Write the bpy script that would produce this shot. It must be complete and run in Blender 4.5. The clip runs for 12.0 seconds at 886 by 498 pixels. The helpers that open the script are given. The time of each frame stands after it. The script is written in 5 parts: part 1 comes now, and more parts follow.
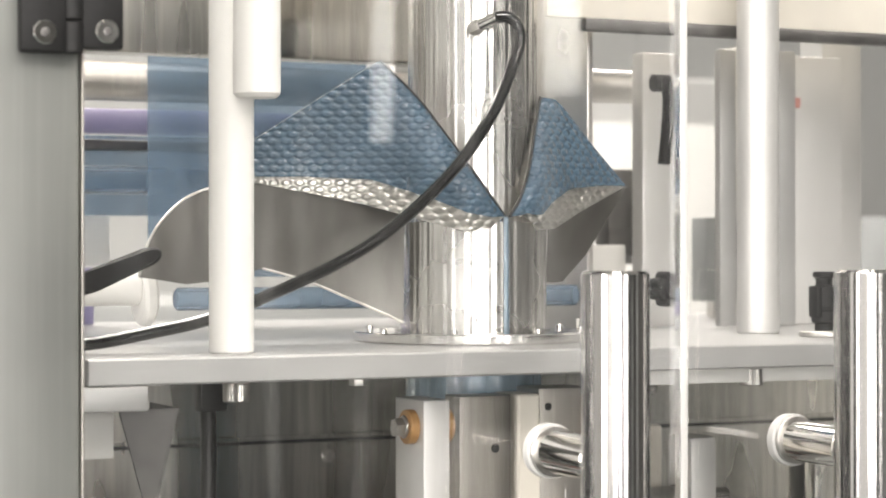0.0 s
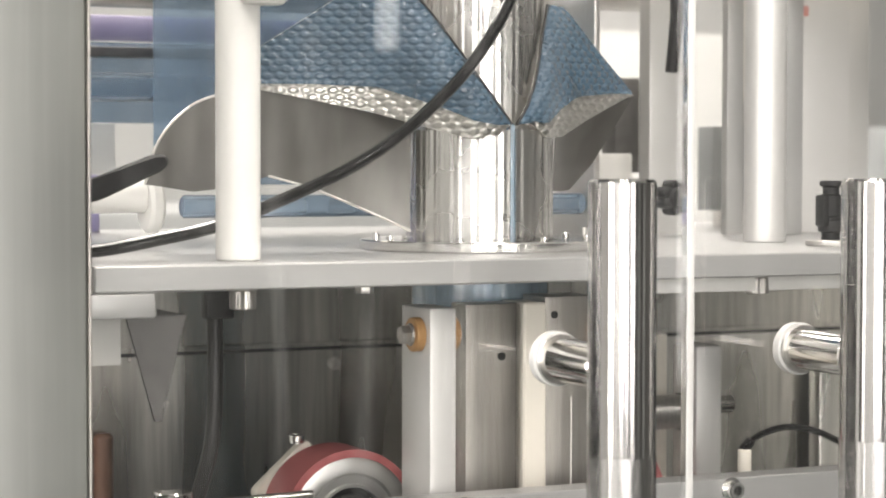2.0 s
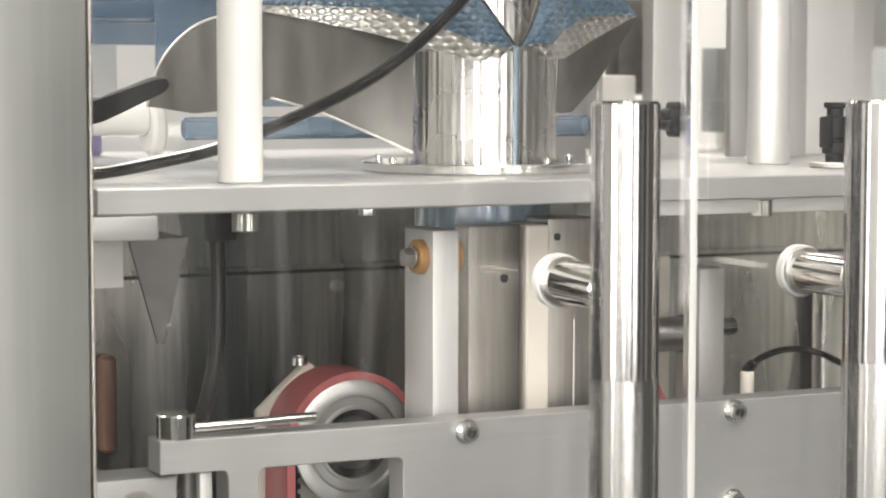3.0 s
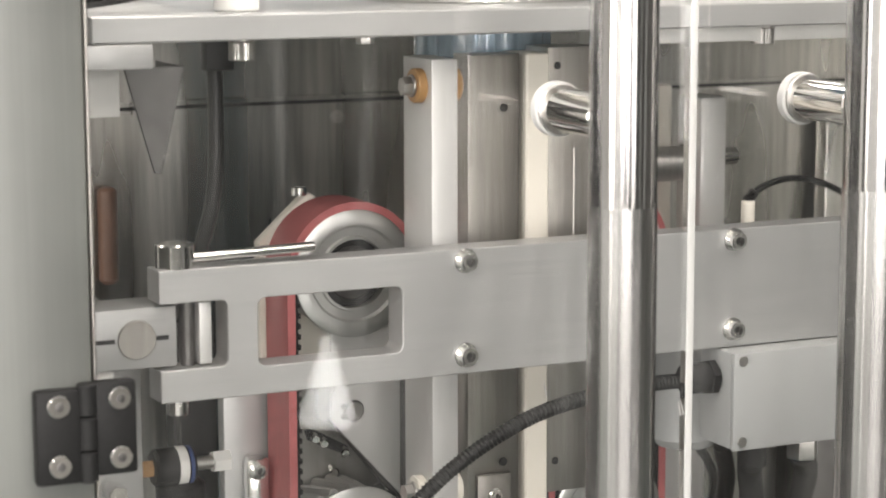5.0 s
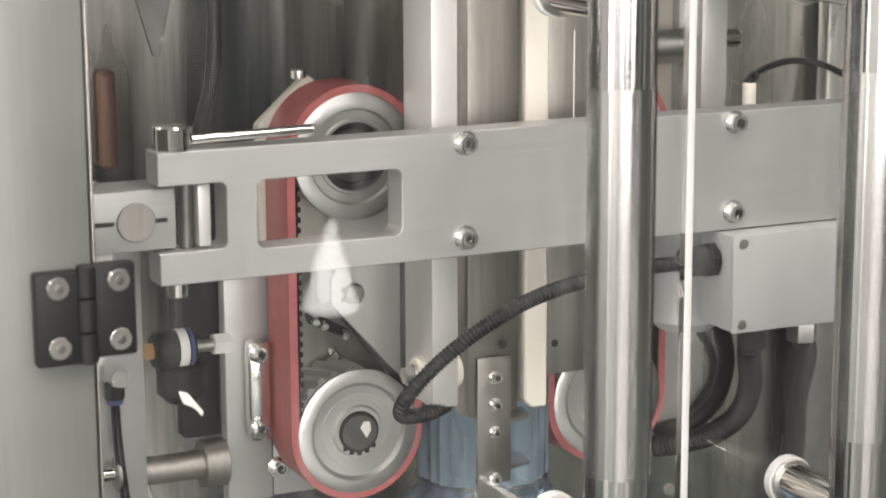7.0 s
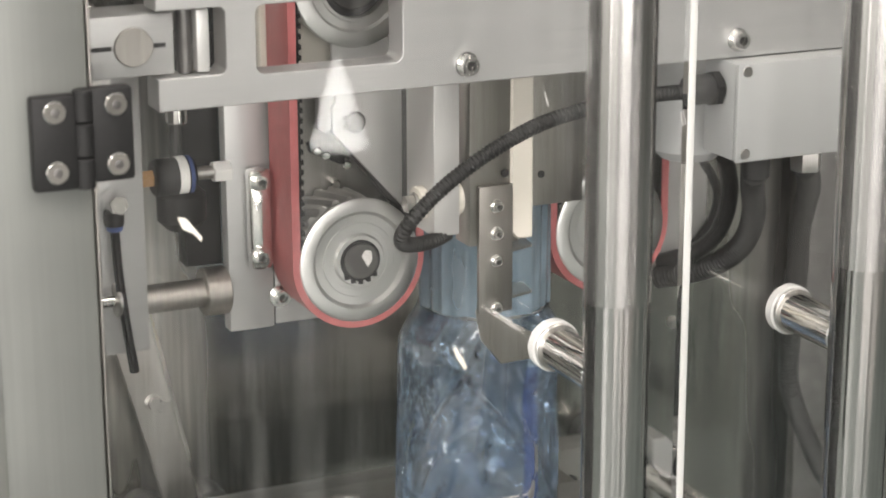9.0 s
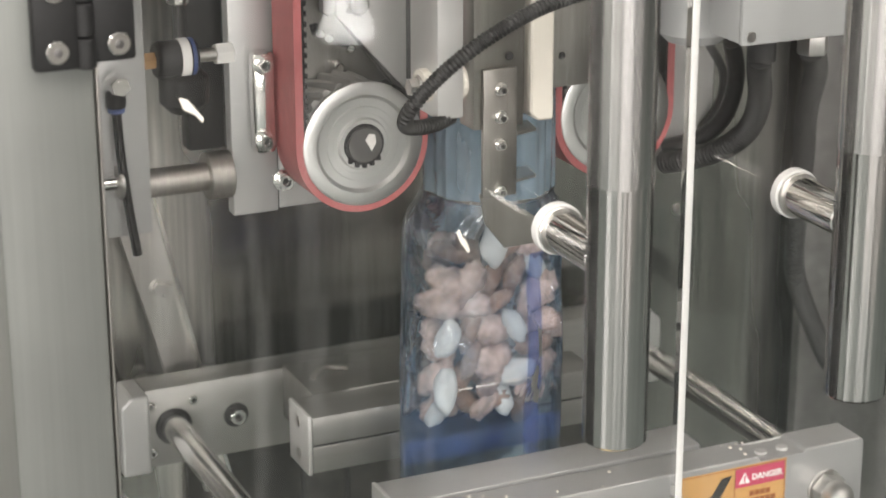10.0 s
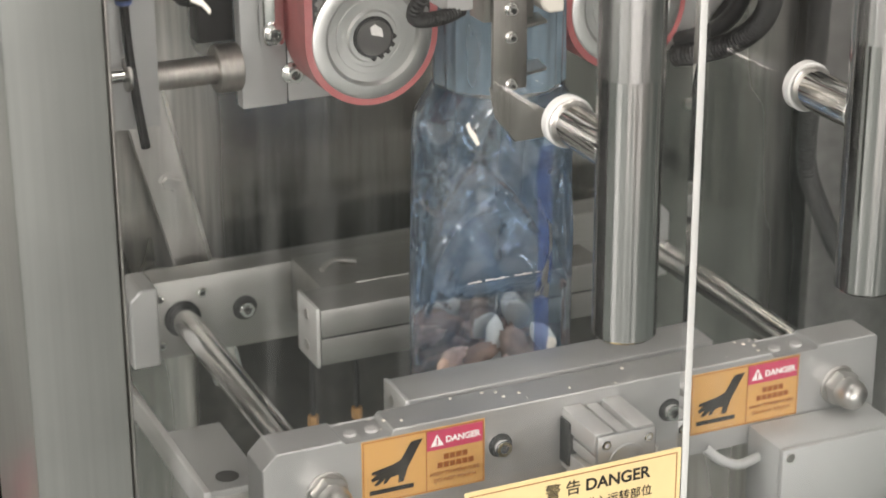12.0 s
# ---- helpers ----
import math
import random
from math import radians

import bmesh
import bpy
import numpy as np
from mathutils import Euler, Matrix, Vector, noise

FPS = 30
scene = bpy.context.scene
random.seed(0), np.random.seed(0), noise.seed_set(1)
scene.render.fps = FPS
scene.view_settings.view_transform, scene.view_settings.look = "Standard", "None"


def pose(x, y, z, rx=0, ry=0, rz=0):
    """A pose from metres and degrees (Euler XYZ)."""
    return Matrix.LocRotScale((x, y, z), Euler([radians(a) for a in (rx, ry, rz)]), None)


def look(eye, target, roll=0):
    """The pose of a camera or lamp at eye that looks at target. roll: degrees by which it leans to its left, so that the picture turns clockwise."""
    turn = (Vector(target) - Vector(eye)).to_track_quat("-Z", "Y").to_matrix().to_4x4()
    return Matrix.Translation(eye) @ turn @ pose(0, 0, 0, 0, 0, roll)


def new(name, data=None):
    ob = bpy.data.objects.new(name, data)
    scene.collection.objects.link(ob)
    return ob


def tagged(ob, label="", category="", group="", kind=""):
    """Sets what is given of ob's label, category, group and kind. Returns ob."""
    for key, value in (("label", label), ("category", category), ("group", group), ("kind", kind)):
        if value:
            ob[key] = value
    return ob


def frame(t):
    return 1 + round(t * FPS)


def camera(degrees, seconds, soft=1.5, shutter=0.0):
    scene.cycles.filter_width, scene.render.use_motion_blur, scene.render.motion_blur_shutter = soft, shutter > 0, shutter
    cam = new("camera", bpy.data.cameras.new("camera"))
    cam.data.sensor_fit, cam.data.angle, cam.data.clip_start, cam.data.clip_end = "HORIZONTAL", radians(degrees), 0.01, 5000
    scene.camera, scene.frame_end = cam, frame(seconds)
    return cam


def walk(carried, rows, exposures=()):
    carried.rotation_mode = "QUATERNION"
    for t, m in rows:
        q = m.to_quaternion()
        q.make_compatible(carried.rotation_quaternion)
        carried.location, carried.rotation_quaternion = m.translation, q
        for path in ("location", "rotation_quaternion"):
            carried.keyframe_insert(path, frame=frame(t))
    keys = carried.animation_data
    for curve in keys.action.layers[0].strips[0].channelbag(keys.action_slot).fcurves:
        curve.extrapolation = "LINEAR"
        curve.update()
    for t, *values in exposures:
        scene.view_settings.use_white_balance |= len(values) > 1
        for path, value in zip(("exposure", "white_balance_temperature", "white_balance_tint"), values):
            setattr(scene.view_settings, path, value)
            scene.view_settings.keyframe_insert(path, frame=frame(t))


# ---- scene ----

# ---- camera ----
cam = camera(23.62, 12.0, soft=1.85)
cam.data.dof.use_dof = True
cam.data.dof.focus_distance, cam.data.dof.aperture_fstop = 1.62, 9.0
PATH = [
    (0, look((-0.4654, -1.3111, 1.5112), (0.1786, 0.0436, 1.5146), -0.052)),
    (0.5, look((-0.4655, -1.3103, 1.5112), (0.1785, 0.0444, 1.5006), 0.013)),
    (1, look((-0.4675, -1.3113, 1.5110), (0.1761, 0.0435, 1.4874), 0.082)),
    (1.5, look((-0.4670, -1.3105, 1.5109), (0.1754, 0.0444, 1.4699), 0.099)),
    (2, look((-0.4665, -1.3087, 1.5101), (0.1745, 0.0461, 1.4494), 0.083)),
    (2.5, look((-0.4657, -1.3070, 1.5099), (0.1734, 0.0470, 1.4182), 0.070)),
    (3, look((-0.4648, -1.3063, 1.5096), (0.1727, 0.0466, 1.3942), 0.051)),
    (5, look((-0.4564, -1.3039, 1.5039), (0.1702, 0.0394, 1.2734), -0.141)),
    (5.5, look((-0.4549, -1.3033, 1.5021), (0.1686, 0.0364, 1.2445), -0.133)),
    (6, look((-0.4544, -1.3024, 1.5002), (0.1670, 0.0335, 1.2191), -0.170)),
    (6.5, look((-0.4539, -1.3034, 1.4998), (0.1661, 0.0304, 1.2059), -0.213)),
    (8.5, look((-0.4464, -1.3020, 1.4911), (0.1595, 0.0164, 1.1104), -0.150)),
    (9, look((-0.4440, -1.3002, 1.4871), (0.1557, 0.0100, 1.0704), -0.145)),
    (9.5, look((-0.4409, -1.2992, 1.4819), (0.1504, 0.0014, 1.0250), -0.136)),
    (10, look((-0.4386, -1.2997, 1.4778), (0.1452, -0.0070, 0.9898), -0.137)),
    (10.5, look((-0.4354, -1.2994, 1.4728), (0.1408, -0.0148, 0.9555), -0.153)),
    (11, look((-0.4327, -1.2984, 1.4694), (0.1375, -0.0205, 0.9292), -0.173)),
    (11.5, look((-0.4320, -1.2971, 1.4687), (0.1357, -0.0219, 0.9194), -0.202)),
    (12, look((-0.4342, -1.2964, 1.4725), (0.1306, -0.0227, 0.9169), -0.243)),
]
walk(cam, PATH, [(0, -0.03), (2.5, -0.08), (5.5, -0.04), (8.5, 0.12), (10.5, 0.12), (12, 0.0)])

# ---- world, lamps ----
world = bpy.data.worlds.new("hall_world")
scene.world = world
world.use_nodes = True
wb = world.node_tree.nodes["Background"]
wb.inputs["Color"].default_value = (0.95, 0.97, 1.0, 1)
wb.inputs["Strength"].default_value = 0.25


def ceiling_lamp(x, y, z, sx, sy, power):
    data = bpy.data.lights.new("ceiling_lamp", "AREA")
    data.shape, data.size, data.size_y, data.energy = "RECTANGLE", sx, sy, power
    data.color = (1.0, 0.925, 0.875)
    ob = new("ceiling_lamp", data)
    ob.location = (x, y, z)
    return ob


for lx in (-2.6, -0.9, 0.8, 2.5):
    ceiling_lamp(lx, -2.3, 3.55, 0.35, 2.4, 56)
for lx in (-1.2, 0.5, 2.2):
    ceiling_lamp(lx, 2.6, 3.55, 0.35, 2.4, 75)
ceiling_lamp(0.4, 0.55, 3.5, 0.3, 1.6, 30)


def fill_lamp(x, z, w, h, power):
    """Unseen area lamp, added to throw level light on to the machine."""
    data = bpy.data.lights.new("fill_lamp", "AREA")
    data.shape, data.size, data.size_y, data.energy = "RECTANGLE", w, h, power
    data.color = (1.0, 0.95, 0.92)
    ob = new("fill_lamp", data)
    ob.matrix_world = look((x, -7.05, z), (x, 0, z))
    return ob


for wx in (-4.1, -2.9, -1.7, -0.5, 0.7):
    fill_lamp(wx, 1.85, 0.70, 2.7, 68)
side_light = fill_lamp(0, 1.9, 1.3, 2.4, 210)
side_light.matrix_world = look((-4.85, -2.4, 1.9), (0, -0.4, 1.5))


# ---- materials ----
def material(name, color, rough=0.5, metal=0.0, grain=0.0, stretch=(1, 1, 1), scale=60.0, bump=0.0, spec=0.5, coat=0.0,
             stains=0.0, rough_var=0.0, drip=False):
    """A surface with grain at two scales: fine (stretched) and broad stains."""
    m = bpy.data.materials.new(name)
    m.use_nodes = True
    nt = m.node_tree
    b = nt.nodes["Principled BSDF"]
    b.inputs["Base Color"].default_value = (*color, 1)
    b.inputs["Roughness"].default_value = rough
    b.inputs["Metallic"].default_value = metal
    b.inputs["Specular IOR Level"].default_value = spec
    b.inputs["Coat Weight"].default_value = coat
    co = nt.nodes.new("ShaderNodeTexCoord")
    mp = nt.nodes.new("ShaderNodeMapping")
    mp.inputs["Scale"].default_value = stretch
    nt.links.new(co.outputs["Object"], mp.inputs["Vector"])
    fine = nt.nodes.new("ShaderNodeTexNoise")
    fine.inputs["Scale"].default_value, fine.inputs["Detail"].default_value = scale, 4
    nt.links.new(mp.outputs["Vector"], fine.inputs["Vector"])
    broad = nt.nodes.new("ShaderNodeTexNoise")
    broad.inputs["Scale"].default_value, broad.inputs["Detail"].default_value = 9.0, 5
    if drip:
        mp2 = nt.nodes.new("ShaderNodeMapping")
        mp2.inputs["Scale"].default_value = (1.5, 1, 0.22)
        nt.links.new(co.outputs["Object"], mp2.inputs["Vector"])
        nt.links.new(mp2.outputs["Vector"], broad.inputs["Vector"])
        broad.inputs["Detail"].default_value = 2
    else:
        nt.links.new(co.outputs["Object"], broad.inputs["Vector"])
    if grain or stains:
        def spread(src, amount):
            r = nt.nodes.new("ShaderNodeMapRange")
            r.inputs["From Min"].default_value, r.inputs["From Max"].default_value = 0.3, 0.7
            r.inputs["To Min"].default_value, r.inputs["To Max"].default_value = 1 - amount, 1 + amount
            nt.links.new(src.outputs["Fac"], r.inputs["Value"])
            return r
        mul = nt.nodes.new("ShaderNodeMath")
        mul.operation = "MULTIPLY"
        nt.links.new(spread(fine, grain).outputs[0], mul.inputs[0])
        nt.links.new(spread(broad, stains).outputs[0], mul.inputs[1])
        vm = nt.nodes.new("ShaderNodeVectorMath")
        vm.operation = "SCALE"
        vm.inputs[0].default_value = color
        nt.links.new(mul.outputs[0], vm.inputs["Scale"])
        nt.links.new(vm.outputs[0], b.inputs["Base Color"])
    if rough_var:
        r = nt.nodes.new("ShaderNodeMapRange")
        r.inputs["From Min"].default_value, r.inputs["From Max"].default_value = 0.3, 0.7
        r.inputs["To Min"].default_value, r.inputs["To Max"].default_value = max(0.02, rough - rough_var), rough + rough_var
        nt.links.new(broad.outputs["Fac"], r.inputs["Value"])
        nt.links.new(r.outputs[0], b.inputs["Roughness"])
    if bump:
        bp = nt.nodes.new("ShaderNodeBump")
        bp.inputs["Strength"].default_value, bp.inputs["Distance"].default_value = bump, 0.001
        nt.links.new(fine.outputs["Fac"], bp.inputs["Height"])
        nt.links.new(bp.outputs["Normal"], b.inputs["Normal"])
    return m


def film_material(name, tint, body, opacity, gloss, emboss=False, shine=0.12, wrinkle=0.35, scale=22.0):
    """Thin plastic sheet: see-through tint, some body colour, and a sharp gloss; optional embossed honeycomb."""
    m = bpy.data.materials.new(name)
    m.use_nodes = True
    nt = m.node_tree
    nt.nodes.remove(nt.nodes["Principled BSDF"])
    out = nt.nodes["Material Output"]
    tr = nt.nodes.new("ShaderNodeBsdfTransparent")
    tr.inputs["Color"].default_value = (*tint, 1)
    df = nt.nodes.new("ShaderNodeBsdfDiffuse")
    df.inputs["Color"].default_value = (*body, 1)
    gl = nt.nodes.new("ShaderNodeBsdfGlossy")
    gl.inputs["Roughness"].default_value = shine
    m1, m2 = nt.nodes.new("ShaderNodeMixShader"), nt.nodes.new("ShaderNodeMixShader")
    co = nt.nodes.new("ShaderNodeTexCoord")
    ns = nt.nodes.new("ShaderNodeTexNoise")
    mp = nt.nodes.new("ShaderNodeMapping")
    mp.inputs["Scale"].default_value = (1.6, 1.0, 0.6)
    nt.links.new(co.outputs["Object"], mp.inputs["Vector"])
    nt.links.new(mp.outputs["Vector"], ns.inputs["Vector"])
    ns.inputs["Scale"].default_value, ns.inputs["Detail"].default_value, ns.inputs["Distortion"].default_value = scale, 3, 1.2
    cloud = nt.nodes.new("ShaderNodeMapRange")
    cloud.inputs["From Min"].default_value, cloud.inputs["From Max"].default_value = 0.3, 0.75
    cloud.inputs["To Min"].default_value, cloud.inputs["To Max"].default_value = max(0, opacity - min(opacity, 0.16)), min(1, opacity + min(opacity, 0.16))
    nt.links.new(ns.outputs["Fac"], cloud.inputs["Value"])
    nt.links.new(cloud.outputs[0], m1.inputs["Fac"])
    nt.links.new(tr.outputs[0], m1.inputs[1])
    nt.links.new(df.outputs[0], m1.inputs[2])
    fr = nt.nodes.new("ShaderNodeFresnel")
    fr.inputs["IOR"].default_value = gloss
    nt.links.new(fr.outputs[0], m2.inputs["Fac"])
    nt.links.new(m1.outputs[0], m2.inputs[1])
    nt.links.new(gl.outputs[0], m2.inputs[2])
    nt.links.new(m2.outputs[0], out.inputs["Surface"])
    bp = nt.nodes.new("ShaderNodeBump")
    bp.inputs["Strength"].default_value, bp.inputs["Distance"].default_value = wrinkle, 0.004
    src = ns.outputs["Fac"]
    if emboss:
        src = honeycomb(nt, co)
        bp.inputs["Strength"].default_value, bp.inputs["Distance"].default_value = 0.8, 0.0016
    nt.links.new(src, bp.inputs["Height"])
    for s in (df, gl):
        nt.links.new(bp.outputs["Normal"], s.inputs["Normal"])
    nt.links.new(bp.outputs["Normal"], fr.inputs["Normal"])
    return m


def honeycomb(nt, co):
    """Height of an embossed honeycomb with cells about 9 mm wide, over x and z."""
    sep = nt.nodes.new("ShaderNodeSeparateXYZ")
    cmb = nt.nodes.new("ShaderNodeCombineXYZ")
    nt.links.new(co.outputs["Object"], sep.inputs[0])
    nt.links.new(sep.outputs["X"], cmb.inputs["X"])
    nt.links.new(sep.outputs["Z"], cmb.inputs["Y"])
    total = None
    for ang in (90, 30, 150):
        dot = nt.nodes.new("ShaderNodeVectorMath")
        dot.operation = "DOT_PRODUCT"
        k = 2 * math.pi / 0.0066
        dot.inputs[1].default_value = (k * math.cos(radians(ang)) * 0.80, k * math.sin(radians(ang)) * 1.25, 0)
        nt.links.new(cmb.outputs[0], dot.inputs[0])
        cs = nt.nodes.new("ShaderNodeMath")
        cs.operation = "COSINE"
        nt.links.new(dot.outputs["Value"], cs.inputs[0])
        if total is None:
            total = cs
        else:
            ad = nt.nodes.new("ShaderNodeMath")
            nt.links.new(total.outputs[0], ad.inputs[0])
            nt.links.new(cs.outputs[0], ad.inputs[1])
            total = ad
    sq = nt.nodes.new("ShaderNodeMapRange")
    sq.inputs["From Min"].default_value, sq.inputs["From Max"].default_value = -1.4, 1.2
    nt.links.new(total.outputs[0], sq.inputs["Value"])
    return sq.outputs[0]


def pane_material(name, tint, ior):
    """Clear sheet: straight through, with mirror gloss by Fresnel and faint smears."""
    m = bpy.data.materials.new(name)
    m.use_nodes = True
    nt = m.node_tree
    nt.nodes.remove(nt.nodes["Principled BSDF"])
    tr, gl = nt.nodes.new("ShaderNodeBsdfTransparent"), nt.nodes.new("ShaderNodeBsdfGlossy")
    tr.inputs["Color"].default_value = (*tint, 1)
    gl.inputs["Roughness"].default_value = 0.012
    fr, mx = nt.nodes.new("ShaderNodeFresnel"), nt.nodes.new("ShaderNodeMixShader")
    fr.inputs["IOR"].default_value = ior
    nt.links.new(fr.outputs[0], mx.inputs["Fac"])
    nt.links.new(tr.outputs[0], mx.inputs[1])
    nt.links.new(gl.outputs[0], mx.inputs[2])
    df, mx2 = nt.nodes.new("ShaderNodeBsdfDiffuse"), nt.nodes.new("ShaderNodeMixShader")
    df.inputs["Color"].default_value = (0.75, 0.76, 0.74, 1)
    co, ns, mp = nt.nodes.new("ShaderNodeTexCoord"), nt.nodes.new("ShaderNodeTexNoise"), nt.nodes.new("ShaderNodeMapping")
    mp.inputs["Scale"].default_value = (30, 1, 2.5)
    nt.links.new(co.outputs["Object"], mp.inputs["Vector"])
    nt.links.new(mp.outputs["Vector"], ns.inputs["Vector"])
    ns.inputs["Scale"].default_value, ns.inputs["Detail"].default_value = 1.6, 6
    r = nt.nodes.new("ShaderNodeMapRange")
    r.inputs["From Min"].default_value, r.inputs["From Max"].default_value = 0.52, 0.85
    r.inputs["To Min"].default_value, r.inputs["To Max"].default_value = 0.002, 0.060
    nt.links.new(ns.outputs["Fac"], r.inputs["Value"])
    nt.links.new(r.outputs[0], mx2.inputs["Fac"])
    nt.links.new(mx.outputs[0], mx2.inputs[1])
    nt.links.new(df.outputs[0], mx2.inputs[2])
    nt.links.new(mx2.outputs[0], nt.nodes["Material Output"].inputs["Surface"])
    return m


def glow_material(name, color, strength):
    m = bpy.data.materials.new(name)
    m.use_nodes = True
    b = m.node_tree.nodes["Principled BSDF"]
    b.inputs["Base Color"].default_value = (*color, 1)
    b.inputs["Emission Color"].default_value = (*color, 1)
    b.inputs["Emission Strength"].default_value = strength
    return m


STEEL = material("brushed_steel", (0.60, 0.585, 0.56), 0.32, 1.0, 0.10, (1, 1, 0.03), 420, 0.10, stains=0.06, rough_var=0.06)
TUBE = material("tube_steel", (0.74, 0.727, 0.705), 0.25, 1.0, 0.10, (1, 1, 0.015), 260, 0.03, stains=0.05, rough_var=0.06)
BAR = material("grab_bar_steel", (0.47, 0.463, 0.45), 0.14, 1.0, 0.10, (1, 1, 0.004), 420, 0.06, stains=0.03, rough_var=0.03)
SATIN = material("satin_steel_sleeve", (0.50, 0.493, 0.48), 0.24, 1.0, 0.12, (1, 1, 0.004), 420, 0.06, stains=0.03, rough_var=0.03)
STEEL_H = material("brushed_steel_lengthwise", (0.60, 0.585, 0.56), 0.34, 1.0, 0.10, (0.03, 1, 1), 420, 0.10, stains=0.06, rough_var=0.06)
CHROME = material("polished_steel", (0.74, 0.725, 0.70), 0.07, 1.0, 0.03, (1, 1, 0.02), 300, 0.0, stains=0.03, rough_var=0.03)
ROD = material("ground_steel_rod", (0.82, 0.81, 0.79), 0.16, 1.0, 0.06, (1, 1, 1), 500, 0.02, rough_var=0.04)
WALLSTEEL = material("cabinet_steel", (0.40, 0.391, 0.365), 0.25, 1.0, 0.22, (1.4, 1, 0.06), 120, 0.12, stains=0.34, rough_var=0.12, drip=True)
RECESSDARK = material("speckled_recess_shade", (0.030, 0.028, 0.024), 0.45, 0, 0.5, scale=70, bump=0.3, stains=0.6)
ALU = material("anodised_aluminium", (0.47, 0.47, 0.462), 0.42, 0.6, 0.04, (0.04, 1, 1), 380, 0.08, stains=0.05)
ALU_V = material("anodised_aluminium_upright", (0.64, 0.635, 0.62), 0.44, 0.5, 0.04, (1, 1, 0.05), 380, 0.06, stains=0.04)
# darker copy of ALU that holds the shade on the rear jaw
ALU_SHADED = material("shaded_aluminium", (0.31, 0.305, 0.29), 0.40, 0.8, 0.06, (0.04, 1, 1), 300, 0.08, stains=0.14, rough_var=0.06)
PAINT = material("grey_satin_steel", (0.188, 0.195, 0.183), 0.42, 0.42, 0.05, (1, 1, 0.02), 240, 0.05, stains=0.08, rough_var=0.05)
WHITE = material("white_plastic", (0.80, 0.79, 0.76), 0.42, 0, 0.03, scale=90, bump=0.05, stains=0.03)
CREAM = material("cream_plastic", (0.74, 0.70, 0.62), 0.5, 0, 0.03, scale=70, bump=0.05, stains=0.05)
GREYBOX = material("light_grey_plastic", (0.37, 0.377, 0.37), 0.5, 0, 0.03, scale=600, bump=0.12, stains=0.03)
BLACK = material("black_plastic", (0.014, 0.014, 0.014), 0.5, 0, 0.1, scale=300, bump=0.15, spec=0.3, stains=0.1)
RUBBER = material("black_rubber", (0.014, 0.014, 0.0135), 0.45, 0, 0.2, scale=200, bump=0.04, stains=0.2)
HOSE = material("glossy_black_hose", (0.010, 0.010, 0.010), 0.10, 0, 0.2, scale=80, bump=0.02, coat=0.6)
RED = material("red_rubber_belt", (0.45, 0.135, 0.135), 0.55, 0, 0.08, scale=120, bump=0.12, stains=0.08)
PINKTAG = material("faded_red_plastic", (0.52, 0.25, 0.22), 0.5, 0, 0.06, scale=120, stains=0.08)
ORANGE = material("dull_orange_reflection", (0.12, 0.058, 0.034), 0.5, 0, 0.1, scale=60, stains=0.2)
BRONZE = material("brown_bronze", (0.42, 0.24, 0.10), 0.4, 0.3, 0.1, scale=120, stains=0.1)
PULLEY = material("turned_aluminium", (0.72, 0.72, 0.705), 0.38, 1.0, 0.03, (1, 1, 1), 900, 0.03, stains=0.04, rough_var=0.03)
_tg = PULLEY.node_tree.nodes.new("ShaderNodeTangent")
_tg.direction_type, _tg.axis = "RADIAL", "Y"
PULLEY.node_tree.nodes["Principled BSDF"].inputs["Anisotropic"].default_value = 0.3
PULLEY.node_tree.links.new(_tg.outputs[0], PULLEY.node_tree.nodes["Principled BSDF"].inputs["Tangent"])
GEARSTEEL = material("gear_steel", (0.62, 0.61, 0.585), 0.42, 0.7, 0.06, scale=90, stains=0.10)
MIDSTEEL = material("grey_steel_plate", (0.30, 0.292, 0.275), 0.42, 0.9, 0.08, (1, 1, 0.05), 200, 0.05, stains=0.12, rough_var=0.06)
# paints the shade in holes, bores and slots; also colours some dark parts
DARK = material("hole_shade_and_dark_parts", (0.02, 0.02, 0.02), 0.6, 0, 0.1)
DARKSTEEL = material("dark_steel", (0.16, 0.155, 0.15), 0.42, 0.9, 0.15, scale=80, stains=0.2)
YELLOW = material("orange_yellow_label", (0.56, 0.32, 0.11), 0.35, 0, 0.02, scale=60, stains=0.03)
SIGN = material("pale_yellow_label", (0.76, 0.60, 0.31), 0.35, 0, 0.02, scale=60, stains=0.03)
PINK = material("crimson_label", (0.50, 0.06, 0.12), 0.35, 0, 0.02, scale=60)
INK = material("black_ink", (0.02, 0.018, 0.016), 0.4)
BROWNINK = material("brown_ink", (0.28, 0.09, 0.02), 0.4)
SCUFF = material("dull_scratch", (0.45, 0.44, 0.42), 0.6)
WHITEINK = material("white_ink", (0.85, 0.83, 0.80), 0.4)
BLUETAPE = material("blue_fitting", (0.06, 0.09, 0.22), 0.4)
PURPLE = material("lilac_print", (0.34, 0.31, 0.50), 0.35, 0, 0.06, scale=10, stains=0.1)
PANE = pane_material("clear_acrylic", (0.975, 0.98, 0.975), 1.40)
EDGE = material("frosted_acrylic_edge", (0.62, 0.62, 0.60), 0.25, 0, 0.04, (1, 1, 0.05), 60, spec=0.8)
FILM = film_material("blue_film", (0.76, 0.86, 0.96), (0.16, 0.30, 0.50), 0.14, 2.1, shine=0.06, wrinkle=0.28, scale=12.0)
FILMDEEP = film_material("violet_blue_film", (0.58, 0.66, 0.90), (0.06, 0.12, 0.36), 0.30, 1.2, shine=0.3)
FILMHEM = film_material("crimped_blue_film", (0.68, 0.76, 0.93), (0.08, 0.14, 0.36), 0.16, 1.6, shine=0.15)
